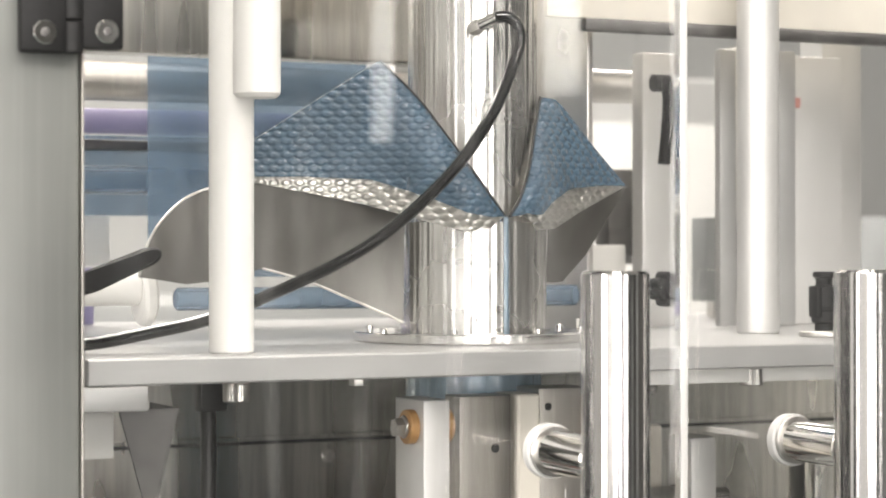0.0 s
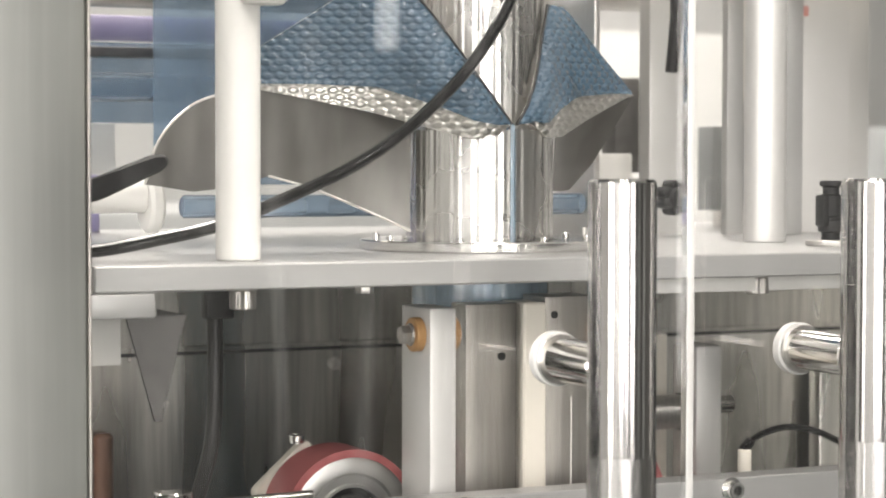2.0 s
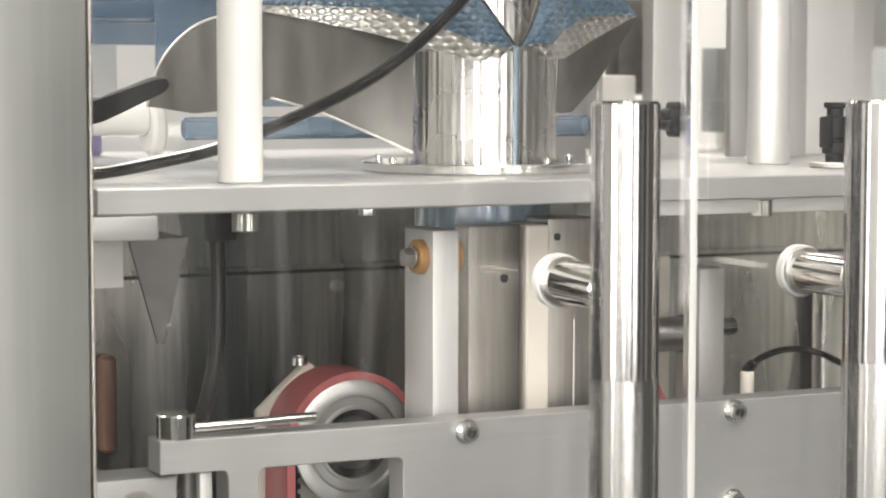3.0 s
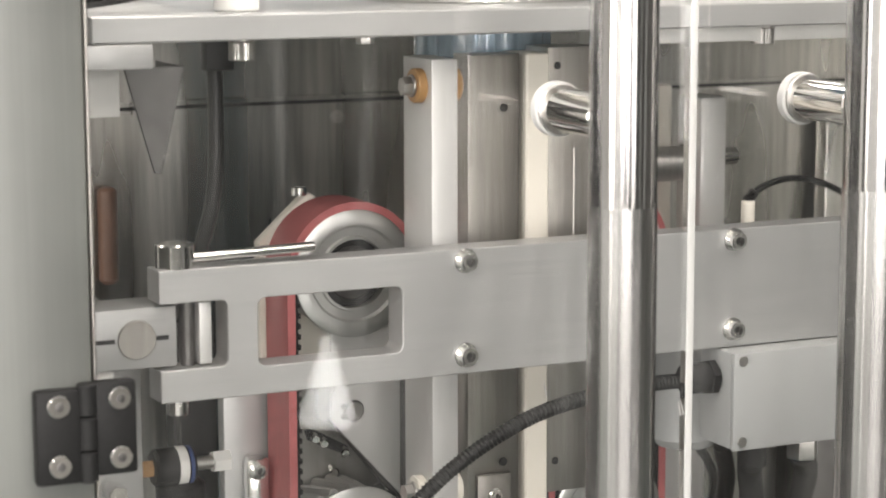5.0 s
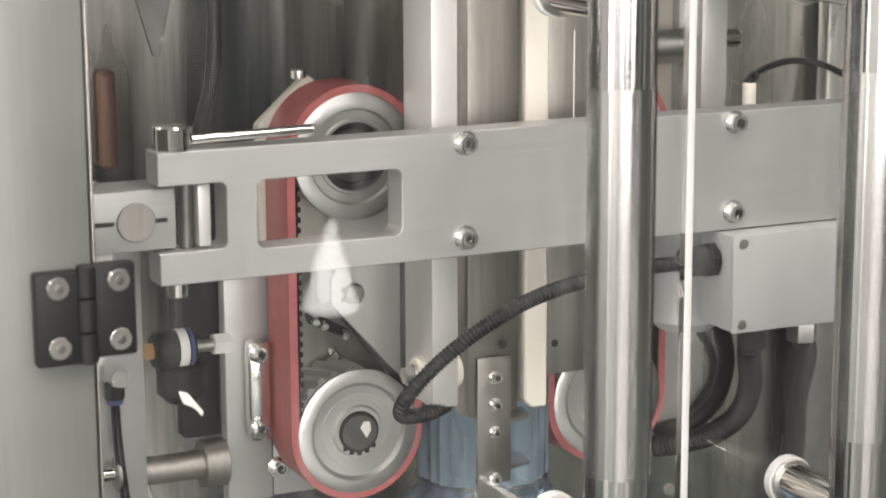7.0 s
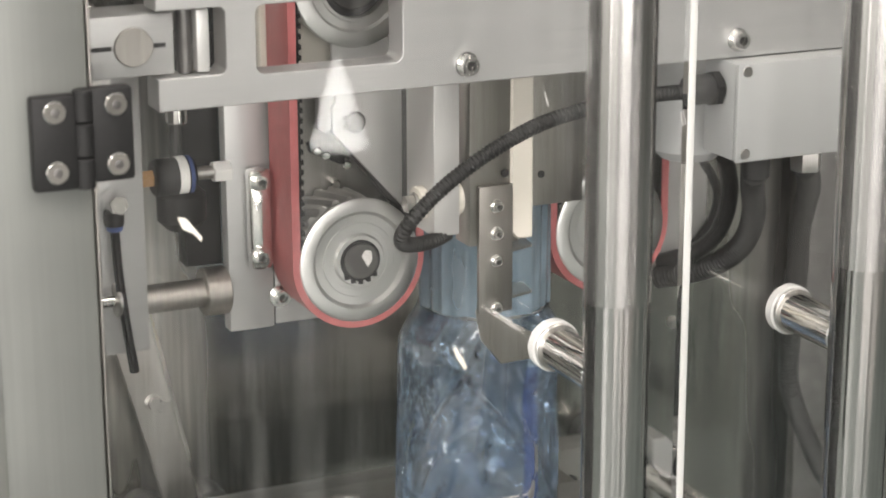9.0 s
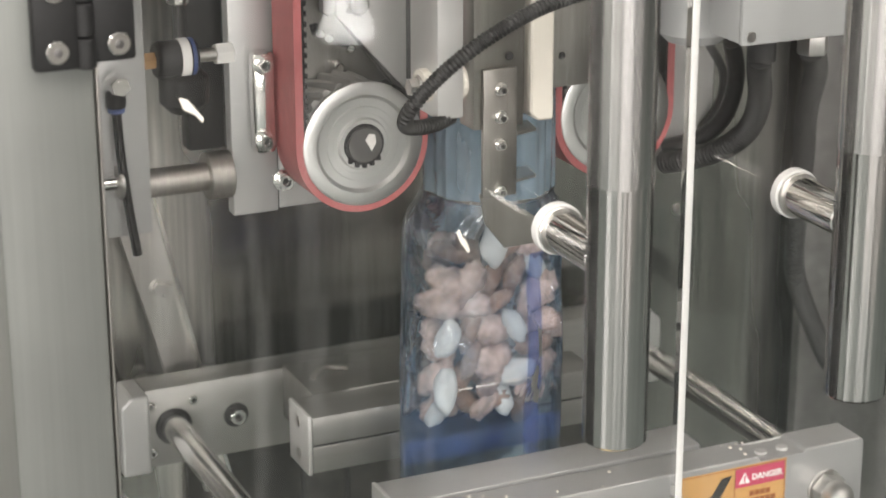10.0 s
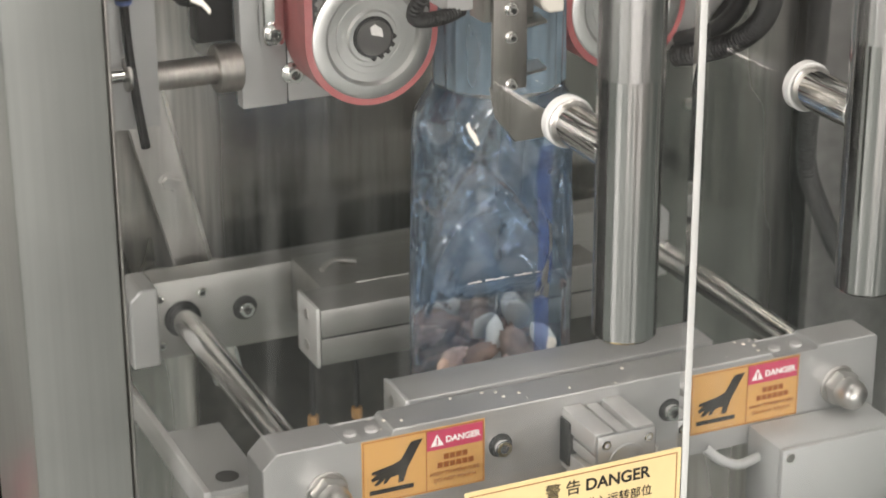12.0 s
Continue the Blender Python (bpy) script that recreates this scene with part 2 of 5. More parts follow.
FILMTUBE = film_material("stretched_blue_film", (0.74, 0.83, 0.92), (0.40, 0.54, 0.66), 0.50, 1.75, shine=0.14, wrinkle=0.2)
FILMWRAP = film_material("embossed_blue_film", (0.34, 0.43, 0.56), (0.060, 0.112, 0.165), 0.80, 1.75, emboss=True, shine=0.26)
FILMBACK = film_material("blue_film_web", (0.66, 0.74, 0.83), (0.20, 0.28, 0.36), 0.36, 1.35, shine=0.3, scale=8.0)
WORN = material("worn_steel_bar", (0.42, 0.40, 0.37), 0.36, 1.0, 0.10, (1, 1, 0.04), 300, 0.08, stains=0.12, rough_var=0.08)
CONEGLOW = glow_material("cone_glow", (1.0, 0.99, 0.96), 10.0)
COLLAR = material("embossed_steel", (0.58, 0.57, 0.54), 0.30, 1.0, 0.04, scale=100, stains=0.05)
_nt = COLLAR.node_tree
_bp = _nt.nodes.new("ShaderNodeBump")
_bp.inputs["Strength"].default_value, _bp.inputs["Distance"].default_value = 0.9, 0.0016
_nt.links.new(honeycomb(_nt, _nt.nodes.new("ShaderNodeTexCoord")), _bp.inputs["Height"])
_nt.links.new(_bp.outputs["Normal"], _nt.nodes["Principled BSDF"].inputs["Normal"])
SHEET = material("plain_steel_sheet", (0.155, 0.15, 0.14), 0.34, 1.0, 0.12, (1, 1, 0.2), 90, 0.05, stains=0.10, rough_var=0.05, drip=True)
SNACK_W = material("white_snack", (0.72, 0.70, 0.64), 0.6, 0, 0.06, scale=90, bump=0.3, stains=0.08)
SNACK_P = material("pink_snack", (0.50, 0.35, 0.285), 0.55, 0, 0.40, scale=110, bump=0.7, stains=0.4)
SNACK_T = material("tan_snack", (0.27, 0.165, 0.115), 0.55, 0, 0.40, scale=110, bump=0.7, stains=0.4)
for _m, _lo, _hi in ((SNACK_W, 0.85, 1.1), (SNACK_P, 0.6, 1.35), (SNACK_T, 0.6, 1.5)):
    _nt = _m.node_tree
    _oi, _mr, _mu = (_nt.nodes.new(k) for k in ("ShaderNodeObjectInfo", "ShaderNodeMapRange", "ShaderNodeMath"))
    _mr.inputs["To Min"].default_value, _mr.inputs["To Max"].default_value = _lo, _hi
    _mu.operation = "MULTIPLY"
    _scale = [n for n in _nt.nodes if n.bl_idname == "ShaderNodeVectorMath"][0].inputs["Scale"]
    _nt.links.new(_oi.outputs["Random"], _mr.inputs["Value"])
    _nt.links.new(_mr.outputs[0], _mu.inputs[0])
    _nt.links.new(_scale.links[0].from_socket, _mu.inputs[1])
    _nt.links.new(_mu.outputs[0], _scale)
FLOOR = material("green_grey_floor", (0.120, 0.140, 0.134), 0.45, 0, 0.06, scale=30, bump=0.03, stains=0.15)
FLOOR2 = material("grey_concrete_floor", (0.19, 0.187, 0.177), 0.4, 0, 0.06, scale=30, bump=0.03, stains=0.12)
HALLWALL = material("white_hall_panel", (0.80, 0.80, 0.78), 0.5, 0, 0.02, scale=20, stains=0.03)
FRONTWALL = material("grey_hall_wall", (0.16, 0.16, 0.153), 0.5, 0, 0.04, scale=20, stains=0.08)
TUBELAMP = glow_material("lamp_tube", (1.0, 0.98, 0.95), 6.0)
HALLDARK = material("grey_hall_panel", (0.30, 0.31, 0.31), 0.5, 0, 0.05, scale=20, stains=0.1)

# ---- building helpers ----
ORIGIN = {}


def thing(name, label, category, loc, group="", kind=""):
    ob = new(name)
    ob.location = loc
    ob.empty_display_size = 0.02
    ORIGIN[ob] = Vector(loc)
    return tagged(ob, label, category, group, kind)


def part(name, bm, mat, parent=None, label="", smooth=True, loc=None, pivot=None):
    """A mesh under its thing; pivot: the point about which it turns."""
    me = bpy.data.meshes.new(name)
    org = Vector(pivot) if pivot else ORIGIN[parent] if parent else Vector(loc or (0, 0, 0))
    bmesh.ops.recalc_face_normals(bm, faces=bm.faces)
    bmesh.ops.translate(bm, vec=-org, verts=bm.verts)
    bm.to_mesh(me)
    bm.free()
    if smooth:
        for p in me.polygons:
            p.use_smooth = True
        me.set_sharp_from_angle(angle=radians(35))
    me.materials.append(mat)
    ob = new(name, me)
    ORIGIN[ob] = org
    if parent:
        ob.parent = parent
        ob.location = org - ORIGIN[parent]
    else:
        ob.location = org
    if label:
        ob["label"] = label
    return ob


def box(x0, x1, y0, y1, z0, z1, bevel=0.001, bm=None):
    bm = bm or bmesh.new()
    r = bmesh.ops.create_cube(bm, size=1)
    for v in r["verts"]:
        v.co = Vector(((x0 + x1) / 2 + v.co.x * (x1 - x0), (y0 + y1) / 2 + v.co.y * (y1 - y0), (z0 + z1) / 2 + v.co.z * (z1 - z0)))
    if bevel:
        ed = list({e for v in r["verts"] for e in v.link_edges})
        bmesh.ops.bevel(bm, geom=ed, offset=bevel, segments=2, affect="EDGES", profile=0.5)
    return bm


def frame_axes(d):
    d = Vector(d).normalized()
    a = d.orthogonal().normalized()
    return d, a, d.cross(a)


def lathe(p0, p1, profile, seg=32, bm=None):
    """Turned body along p0 to p1; profile: pairs of (way along in metres, radius)."""
    bm = bm or bmesh.new()
    p0 = Vector(p0)
    d, a, b = frame_axes(Vector(p1) - p0)
    rings = []
    for s, r in profile:
        c = p0 + d * s
        if r < 1e-6:
            rings.append([bm.verts.new(c)])
        else:
            rings.append([bm.verts.new(c + a * (r * math.cos(2 * math.pi * k / seg)) + b * (r * math.sin(2 * math.pi * k / seg))) for k in range(seg)])
    for q, w in zip(rings, rings[1:]):
        for k in range(seg):
            j = (k + 1) % seg
            if len(q) == 1 and len(w) == 1:
                continue
            if len(q) == 1:
                bm.faces.new((q[0], w[j], w[k]))
            elif len(w) == 1:
                bm.faces.new((q[k], q[j], w[0]))
            else:
                bm.faces.new((q[k], q[j], w[j], w[k]))
    return bm


def cyl(p0, p1, r, seg=32, ch=0.0008, bm=None):
    n = (Vector(p1) - Vector(p0)).length
    ch = min(ch, r * 0.4, n * 0.4)
    return lathe(p0, p1, [(0, 0), (0, r - ch), (ch, r), (n - ch, r), (n, r - ch), (n, 0)], seg, bm)


def drawn(bm, x, y, waves, amount):
    """Fine lengthwise ridges of a drawn pipe that stands upright at x, y."""
    for v in bm.verts:
        a = math.atan2(v.co.y - y, v.co.x - x)
        k = 1 + amount * (math.sin(waves * a + 2 * math.sin(3 * a)) + 0.6 * math.sin(1.7 * waves // 1 * a + 1))
        v.co.x, v.co.y = x + (v.co.x - x) * k, y + (v.co.y - y) * k
    return bm


def ring(p0, p1, r0, r1, seg=40, bm=None):
    """A washer or pipe: inner radius r0, outer r1."""
    n = (Vector(p1) - Vector(p0)).length
    c = min(0.0008, n * 0.3)
    return lathe(p0, p1, [(0, r0), (0, r1 - c), (c, r1), (n - c, r1), (n, r1 - c), (n, r0), (0, r0)], seg, bm)


def hexprism(p0, p1, r, bm=None):
    n = (Vector(p1) - Vector(p0)).length
    return lathe(p0, p1, [(0, 0), (0, r * 0.94), (n * 0.12, r), (n * 0.88, r), (n, r * 0.94), (n, 0)], 6, bm)


def prism(poly, y0, y1, bevel=0.001, bm=None, axis="y"):
    """An outline in x and z (or in y and z, x and y) pushed along the axis."""
    bm = bm or bmesh.new()
    put = {"y": lambda a, b, h: (a, h, b), "x": lambda a, b, h: (h, a, b), "z": lambda a, b, h: (a, b, h)}[axis]
    lo = [bm.verts.new(put(a, b, y0)) for a, b in poly]
    hi = [bm.verts.new(put(a, b, y1)) for a, b in poly]
    fs = [bm.faces.new(lo), bm.faces.new(hi[::-1])]
    for k in range(len(poly)):
        j = (k + 1) % len(poly)
        fs.append(bm.faces.new((lo[k], hi[k], hi[j], lo[j])))
    if bevel:
        bmesh.ops.bevel(bm, geom=list({e for f in fs for e in f.edges}), offset=bevel, segments=1, affect="EDGES")
    return bm


def smooth_line(pts, per=10):
    """Catmull-Rom through the points."""
    ps = [Vector(p) for p in pts]
    ps = [2 * ps[0] - ps[1]] + ps + [2 * ps[-1] - ps[-2]]
    out = []
    for i in range(1, len(ps) - 2):
        a, b, c, d = ps[i - 1:i + 3]
        for k in range(per):
            t = k / per
            out.append(0.5 * (2 * b + (c - a) * t + (2 * a - 5 * b + 4 * c - d) * t * t + (3 * b - a - 3 * c + d) * t ** 3))
    out.append(ps[-2])
    return out


def sweep(pts, r, seg=12, per=10, ridge=0.0, pitch=0.0, bm=None):
    """A hose along a smooth line; ridge and pitch make it corrugated."""
    bm = bm or bmesh.new()
    line = smooth_line(pts, per)
    if ridge:
        total = sum((b - a).length for a, b in zip(line, line[1:]))
        n = int(total / pitch * 4)
        dense, seg_i, acc = [], 0, 0.0
        lens = [(b - a).length for a, b in zip(line, line[1:])]
        for k in range(n + 1):
            want = total * k / n
            while seg_i < len(lens) - 1 and acc + lens[seg_i] < want:
                acc += lens[seg_i]
                seg_i += 1
            dense.append(line[seg_i].lerp(line[seg_i + 1], min(1, (want - acc) / max(lens[seg_i], 1e-9))))
        line = dense
    rings, a = [], None
    for i, p in enumerate(line):
        d = (line[min(i + 1, len(line) - 1)] - line[max(i - 1, 0)]).normalized()
        a = d.orthogonal().normalized() if a is None else (a - d * a.dot(d)).normalized()
        b = d.cross(a)
        rr = r + (ridge * (0, 1, 1, 0)[i % 4] if ridge else 0)
        rings.append([bm.verts.new(p + a * (rr * math.cos(2 * math.pi * k / seg)) + b * (rr * math.sin(2 * math.pi * k / seg))) for k in range(seg)])
    for q, w in zip(rings, rings[1:]):
        for k in range(seg):
            j = (k + 1) % seg
            bm.faces.new((q[k], q[j], w[j], w[k]))
    bm.faces.new(rings[0][::-1])
    bm.faces.new(rings[-1])
    return bm


def surface(f, nu, nv, thick=0.0, bm=None):
    """A sheet f(u, v), u and v from 0 to 1, given a thickness."""
    bm = bm or bmesh.new()
    g = [[bm.verts.new(f(i / nu, j / nv)) for j in range(nv + 1)] for i in range(nu + 1)]
    for i in range(nu):
        for j in range(nv):
            bm.faces.new((g[i][j], g[i + 1][j], g[i + 1][j + 1], g[i][j + 1]))
    if thick:
        bmesh.ops.recalc_face_normals(bm, faces=bm.faces)
        bmesh.ops.solidify(bm, geom=list(bm.faces), thickness=thick)
    return bm


def along(pts, u):
    """The point at share u of a polyline's count of steps."""
    ps = [Vector(p) for p in pts]
    k = min(int(u * (len(ps) - 1)), len(ps) - 2)
    return ps[k].lerp(ps[k + 1], u * (len(ps) - 1) - k)


def cap_screw(parent, p, r=0.0065, out=(0, -1, 0), washer=True, mat=None, name="screw"):
    """Socket-head screw with its washer, standing out of a face at p."""
    p, d = Vector(p), Vector(out).normalized()
    bm = bmesh.new()
    h = 0.0
    if washer:
        cyl(p - d * 0.0004, p + d * 0.0016, r * 1.35, 24, 0.0004, bm)
        h = 0.0016
    top = h + r * 1.1
    lathe(p + d * h, p + d * top, [(0, 0), (0, r), (top - h - 0.0008, r), (top - h, r - 0.0008), (top - h, r * 0.55), (top - h - r * 0.7, r * 0.5), (top - h - r * 0.7, 0)], 24, bm)
    s = part(name, bm, mat or ROD, parent)
    part("hex_socket", hexprism(p + d * (top - r * 0.65), p + d * (top - r * 0.6), r * 0.48), DARK, s)
    return s


def hex_bolt(parent, p, r=0.007, out=(0, -1, 0), long=0.006, mat=None, name="bolt"):
    p, d = Vector(p), Vector(out).normalized()
    bm = cyl(p - d * 0.0004, p + d * 0.0015, r * 1.25, 24, 0.0004)
    hexprism(p + d * 0.0015, p + d * (0.0015 + long), r, bm)
    return part(name, bm, mat or STEEL, parent)


def lettering(name, text, size, p, mat, parent, turn=90, depth=0.0002, align="LEFT", weight=0.0):
    cu = bpy.data.curves.new(name, "FONT")
    cu.body, cu.size, cu.extrude, cu.align_x, cu.offset = text, size, depth, align, weight
    cu.materials.append(mat)
    tmp = new(name, cu)
    me = bpy.data.meshes.new_from_object(tmp.evaluated_get(bpy.context.evaluated_depsgraph_get()))
    bpy.data.objects.remove(tmp)
    me.transform(Matrix.Translation(Vector(p) - ORIGIN[parent]) @ pose(0, 0, 0, turn))
    if not me.materials:
        me.materials.append(mat)
    ob = new(name, me)
    ob.parent = parent
    ORIGIN[ob] = ORIGIN[parent]
    return ob

# ---- the hall ----
def slab(name, x0, x1, y0, y1, z0, z1, mat, label, category):
    return tagged(part(name, box(x0, x1, y0, y1, z0, z1, 0), mat, loc=((x0 + x1) / 2, (y0 + y1) / 2, z0)), label, category, kind="structure")


# walkway, front and east wall are unseen; their greys are set to tone reflections
slab("floor", -5, 6, -2.75, 6.5, -0.1, 0.0, FLOOR, "green-grey coated factory floor", "floor")
slab("floor_walkway", -5, 6, -7.2, -2.75, -0.1, 0.0, FLOOR2, "grey concrete walkway floor", "floor")
slab("ceiling", -5, 6, -7.2, 6.5, 3.7, 3.8, HALLWALL, "white panelled hall ceiling", "ceiling")
slab("wall_back", -5, 6, 6.4, 6.5, 0, 3.7, HALLWALL, "white hall wall far behind the machine", "wall")
slab("wall_front", -5, 6, -7.2, -7.1, 0, 3.7, FRONTWALL, "unseen grey hall wall behind the added fill lamps", "wall")
slab("wall_west", -5, -4.9, -7.1, 6.4, 0, 3.7, HALLWALL, "white hall side wall", "wall")
slab("wall_east", 5.9, 6, -7.1, 6.4, 0, 3.7, FRONTWALL, "grey hall side wall", "wall")

# ---- machine cabinet ----
cabinet = thing("machine_cabinet", "stained stainless steel cabinet behind the sealing jaws", "machine housing", (0.5, 0.5, 0.0))
part("back_panel", box(-0.3, 1.25, 0.5, 0.504, 0.02, 1.345, 0), WALLSTEEL, cabinet, "smeared brushed back panel")
part("upper_back_panel", box(-0.3, 1.25, 0.508, 0.512, 1.34, 1.43, 0), WALLSTEEL, cabinet, "folded upper edge of the back panel")
part("side_window", box(-0.172, -0.168, 0.105, 0.5, 0.02, 1.42, 0), PANE, cabinet, "clear acrylic side window").visible_shadow = False
part("side_panel", box(1.1, 1.104, -0.02, 0.5, 0.02, 1.42, 0), WALLSTEEL, cabinet)
part("bottom_panel", box(-0.168, 1.1, 0.0, 0.5, 0.05, 0.054, 0), WALLSTEEL, cabinet)
for bx, bz in ((0.278, 1.325), (0.28, 1.12), (0.641, 0.804)):
    hex_bolt(cabinet, (bx, 0.5, bz), 0.005, long=0.004)
# flat speckled dark sheet on the panel stands in for the recess's shade
part("discharge_opening", box(0.10, 0.585, 0.49, 0.4995, 0.06, 0.665, 0.0), RECESSDARK, cabinet, "dark sheet for the shaded recess below the jaws")
# added sheet that only darkens the right part of the back wall
part("dark_partition", box(0.765, 1.09, 0.45, 0.465, 0.06, 1.05, 0.002), DARKSTEEL, cabinet, "dark steel sheet added to darken the wall's right part")
part("panel_seam", box(-0.165, 1.09, 0.4978, 0.4998, 1.3383, 1.3413, 0), DARK, cabinet, "dark seam across the back panel")
part("back_channel", box(0.80, 0.86, 0.47, 0.4898, 0.67, 1.33, 0.003), WALLSTEEL, cabinet)

post = thing("door_post", "grey painted steel post that carries the door hinges", "post", (-0.14, 0.06, 0.0))
part("shaft", box(-0.172, -0.106, -0.034, 0.10, 0.02, 1.95, 0.0035), PAINT, post)
part("door_seal", box(-0.1058, -0.1042, -0.036, -0.02, 0.2, 1.95, 0.0004), WORN, post, "thin worn metal edge strip")

# ---- doors ----
door1 = thing("door_1", "clear acrylic machine door with faint smears, closed", "door", (0.11, -0.03, 0.3), kind="structure")
part("stuck_crumb", prism([(0.143, 1.011), (0.1455, 1.0125), (0.1475, 1.0065), (0.1505, 1.004), (0.1535, 0.996), (0.1515, 0.9945), (0.1482, 1.000), (0.1455, 1.004)], -0.0352, -0.0342, 0.0003), CREAM, door1, "pale crumb stuck to the door")
p = part("pane", box(-0.103, 0.3268, -0.034, -0.027, 0.3, 1.95, 0), PANE, door1, smooth=False)
p.visible_shadow = False
part("edge_strip", box(0.3270, 0.3330, -0.0345, -0.0265, 0.3, 1.95, 0.001), EDGE, door1, "bright polished acrylic edge")
door2 = thing("door_2", "second clear acrylic machine door, closed", "door", (0.7, -0.03, 0.3), kind="structure")
p = part("pane", box(0.3365, 1.02, -0.034, -0.027, 0.3, 1.95, 0), PANE, door2, smooth=False)
p.visible_shadow = False


def scuff(x, z, n, w, seed):
    rnd = random.Random(seed)
    bm = bmesh.new()
    for k in range(n):
        a, b = rnd.uniform(-w, w), rnd.uniform(-w, w)
        prism([(x + a, z + b), (x + a + rnd.uniform(.0004, .0012), z + b + .001), (x + a + .0036, z + b - .009), (x + a + .0024, z + b - .010)], -0.0346, -0.0343, 0, bm)
    return part("scuff", bm, SCUFF, door1, "whitish scratch on the acrylic")


scuff(0.150, 1.007, 2, 0.002, 1)
scuff(0.211, 1.186, 1, 0.001, 2)
scuff(0.322, 1.162, 2, 0.003, 3)
part("stuck_flake", prism([(-0.0525, 1.1288), (-0.0468, 1.1274), (-0.0406, 1.1194), (-0.0362, 1.1136), (-0.0371, 1.1106), (-0.0422, 1.1169), (-0.0494, 1.1205)], -0.0352, -0.0342, 0.0002), CREAM, door1, "pale flake stuck to the door")
rnd_ = random.Random(8)
bm = bmesh.new()
x_ = 0.1426
while x_ < 0.201:
    w_ = rnd_.uniform(0.0012, 0.0040)
    if rnd_.random() < 0.75:
        box(x_, x_ + w_, -0.0346, -0.0343, 0.8919 + rnd_.uniform(-.0004, .0002), 0.8919 + rnd_.uniform(.0004, .0012), 0, bm)
    x_ += w_ + 0.0004
part("scuff", bm, SCUFF, door1, "fine broken pale line on the acrylic")


def hinge(z0):
    h = part("hinge", box(-0.146, -0.1175, -0.046, -0.0345, z0, z0 + 0.060, 0.0025), BLACK, post, "black plastic hinge with four countersunk steel screws")
    part("leaf", box(-0.1085, -0.0815, -0.046, -0.0345, z0 + 0.003, z0 + 0.063, 0.0025), BLACK, h)
    bm = bmesh.new()
    for a, b in ((0, .0195), (.0205, .0415), (.0425, .0625)):
        cyl((-0.113, -0.043, z0 + a), (-0.113, -0.043, z0 + b), 0.0062, 20, 0.0008, bm)
    part("knuckle", bm, BLACK, h)
    for sx in (-0.1315, -0.0925):
        for sz in (0.012, 0.050):
            q = (sx, -0.046, z0 + sz + (0.002 if sx > -.1 else 0))
            s = part("screw", cyl(Vector(q) + Vector((0, .002, 0)), Vector(q) - Vector((0, .0012, 0)), 0.0073, 28, 0.0006), CHROME, h)
            part("screw_socket", hexprism(Vector(q) - Vector((0, .0010, 0)), Vector(q) - Vector((0, .0016, 0)), 0.0030), DARKSTEEL, h)
    return h


hinge(1.157)
hinge(1.634)


def door_handle(x):
    h = thing("grab_bar", "polished stainless tube grab bar on short standoffs", "grab bar", (x, -0.128, 0.878), group="grab bars")
    r = 0.0222
    part("tube", drawn(lathe((x, -0.128, 0.878), (x, -0.128, 1.5), [(0, 0), (0, r - .002), (.002, r), (.620, r), (.622, r - .002), (.622, 0)], 360), x, -0.128, 19, 0.0042), BAR, h)
    part("satin_band", drawn(lathe((x, -0.128, 1.064), (x, -0.128, 1.322), [(0, r), (0, r + .0004), (.258, r + .0004), (.258, r)], 240), x, -0.128, 17, 0.0032), SATIN, h, "satin middle length of the tube")
    for z in (1.377, 1.0045):
        s = part("standoff", cyl((x, -0.108, z), (x, -0.046, z), 0.0148, 40), CHROME, h)
        part("collar", cyl((x, -0.0462, z), (x, -0.043, z), 0.0175, 40), STEEL, s)
        part("washer", lathe((x, -0.043, z), (x, -0.034, z), [(0, 0), (0, .017), (.001, .0188), (.008, .0188), (.009, .018), (.009, 0)], 40), EDGE, s, "frosted plastic washer")
        part("inner_bolt", cyl((x, -0.027, z), (x, -0.021, z), 0.006, 20), STEEL, s)
    return h


door_handle(0.2196)
door_handle(0.4175)

sign = thing("warning_sign", "pale yellow warning sign stuck on the acrylic door", "sign", (0.23, -0.035, 0.6))
part("plate", box(0.142, 0.3255, -0.0352, -0.0342, 0.60, 0.7245, 0.0), SIGN, sign)
bm = bmesh.new()
for a in ((0.1455, 0.3220, 0.7205, 0.7212), (0.1455, 0.1462, 0.604, 0.7212), (0.3213, 0.3220, 0.604, 0.7212), (0.1455, 0.3220, 0.604, 0.6047)):
    box(a[0], a[1], -0.0356, -0.0353, a[2], a[3], 0, bm)
part("border", bm, BROWNINK, sign)
lettering("title", "警 告", 0.0135, (0.208, -0.0357, 0.7055), INK, sign)
lettering("title_word", "DANGER", 0.0138, (0.2422, -0.0357, 0.7055), INK, sign, weight=0.0003)
lettering("subtitle", "物进入运转部位", 0.0098, (0.232, -0.0357, 0.6905), INK, sign)
bm = bmesh.new()
for k in range(3):
    box(0.206 + k * 0.0088, 0.2135 + k * 0.0088, -0.0357, -0.0354, 0.6912, 0.6985, 0, bm)
part("text_bar", bm, INK, sign)
bm = prism([(0.184, 0.700), (0.196, 0.700), (0.190, 0.7105)], -0.0357, -0.0354, 0)
part("warning_triangle", bm, BROWNINK, sign)
part("triangle_field", prism([(0.1864, 0.7014), (0.1936, 0.7014), (0.190, 0.7077)], -0.0361, -0.0358, 0), YELLOW, sign)

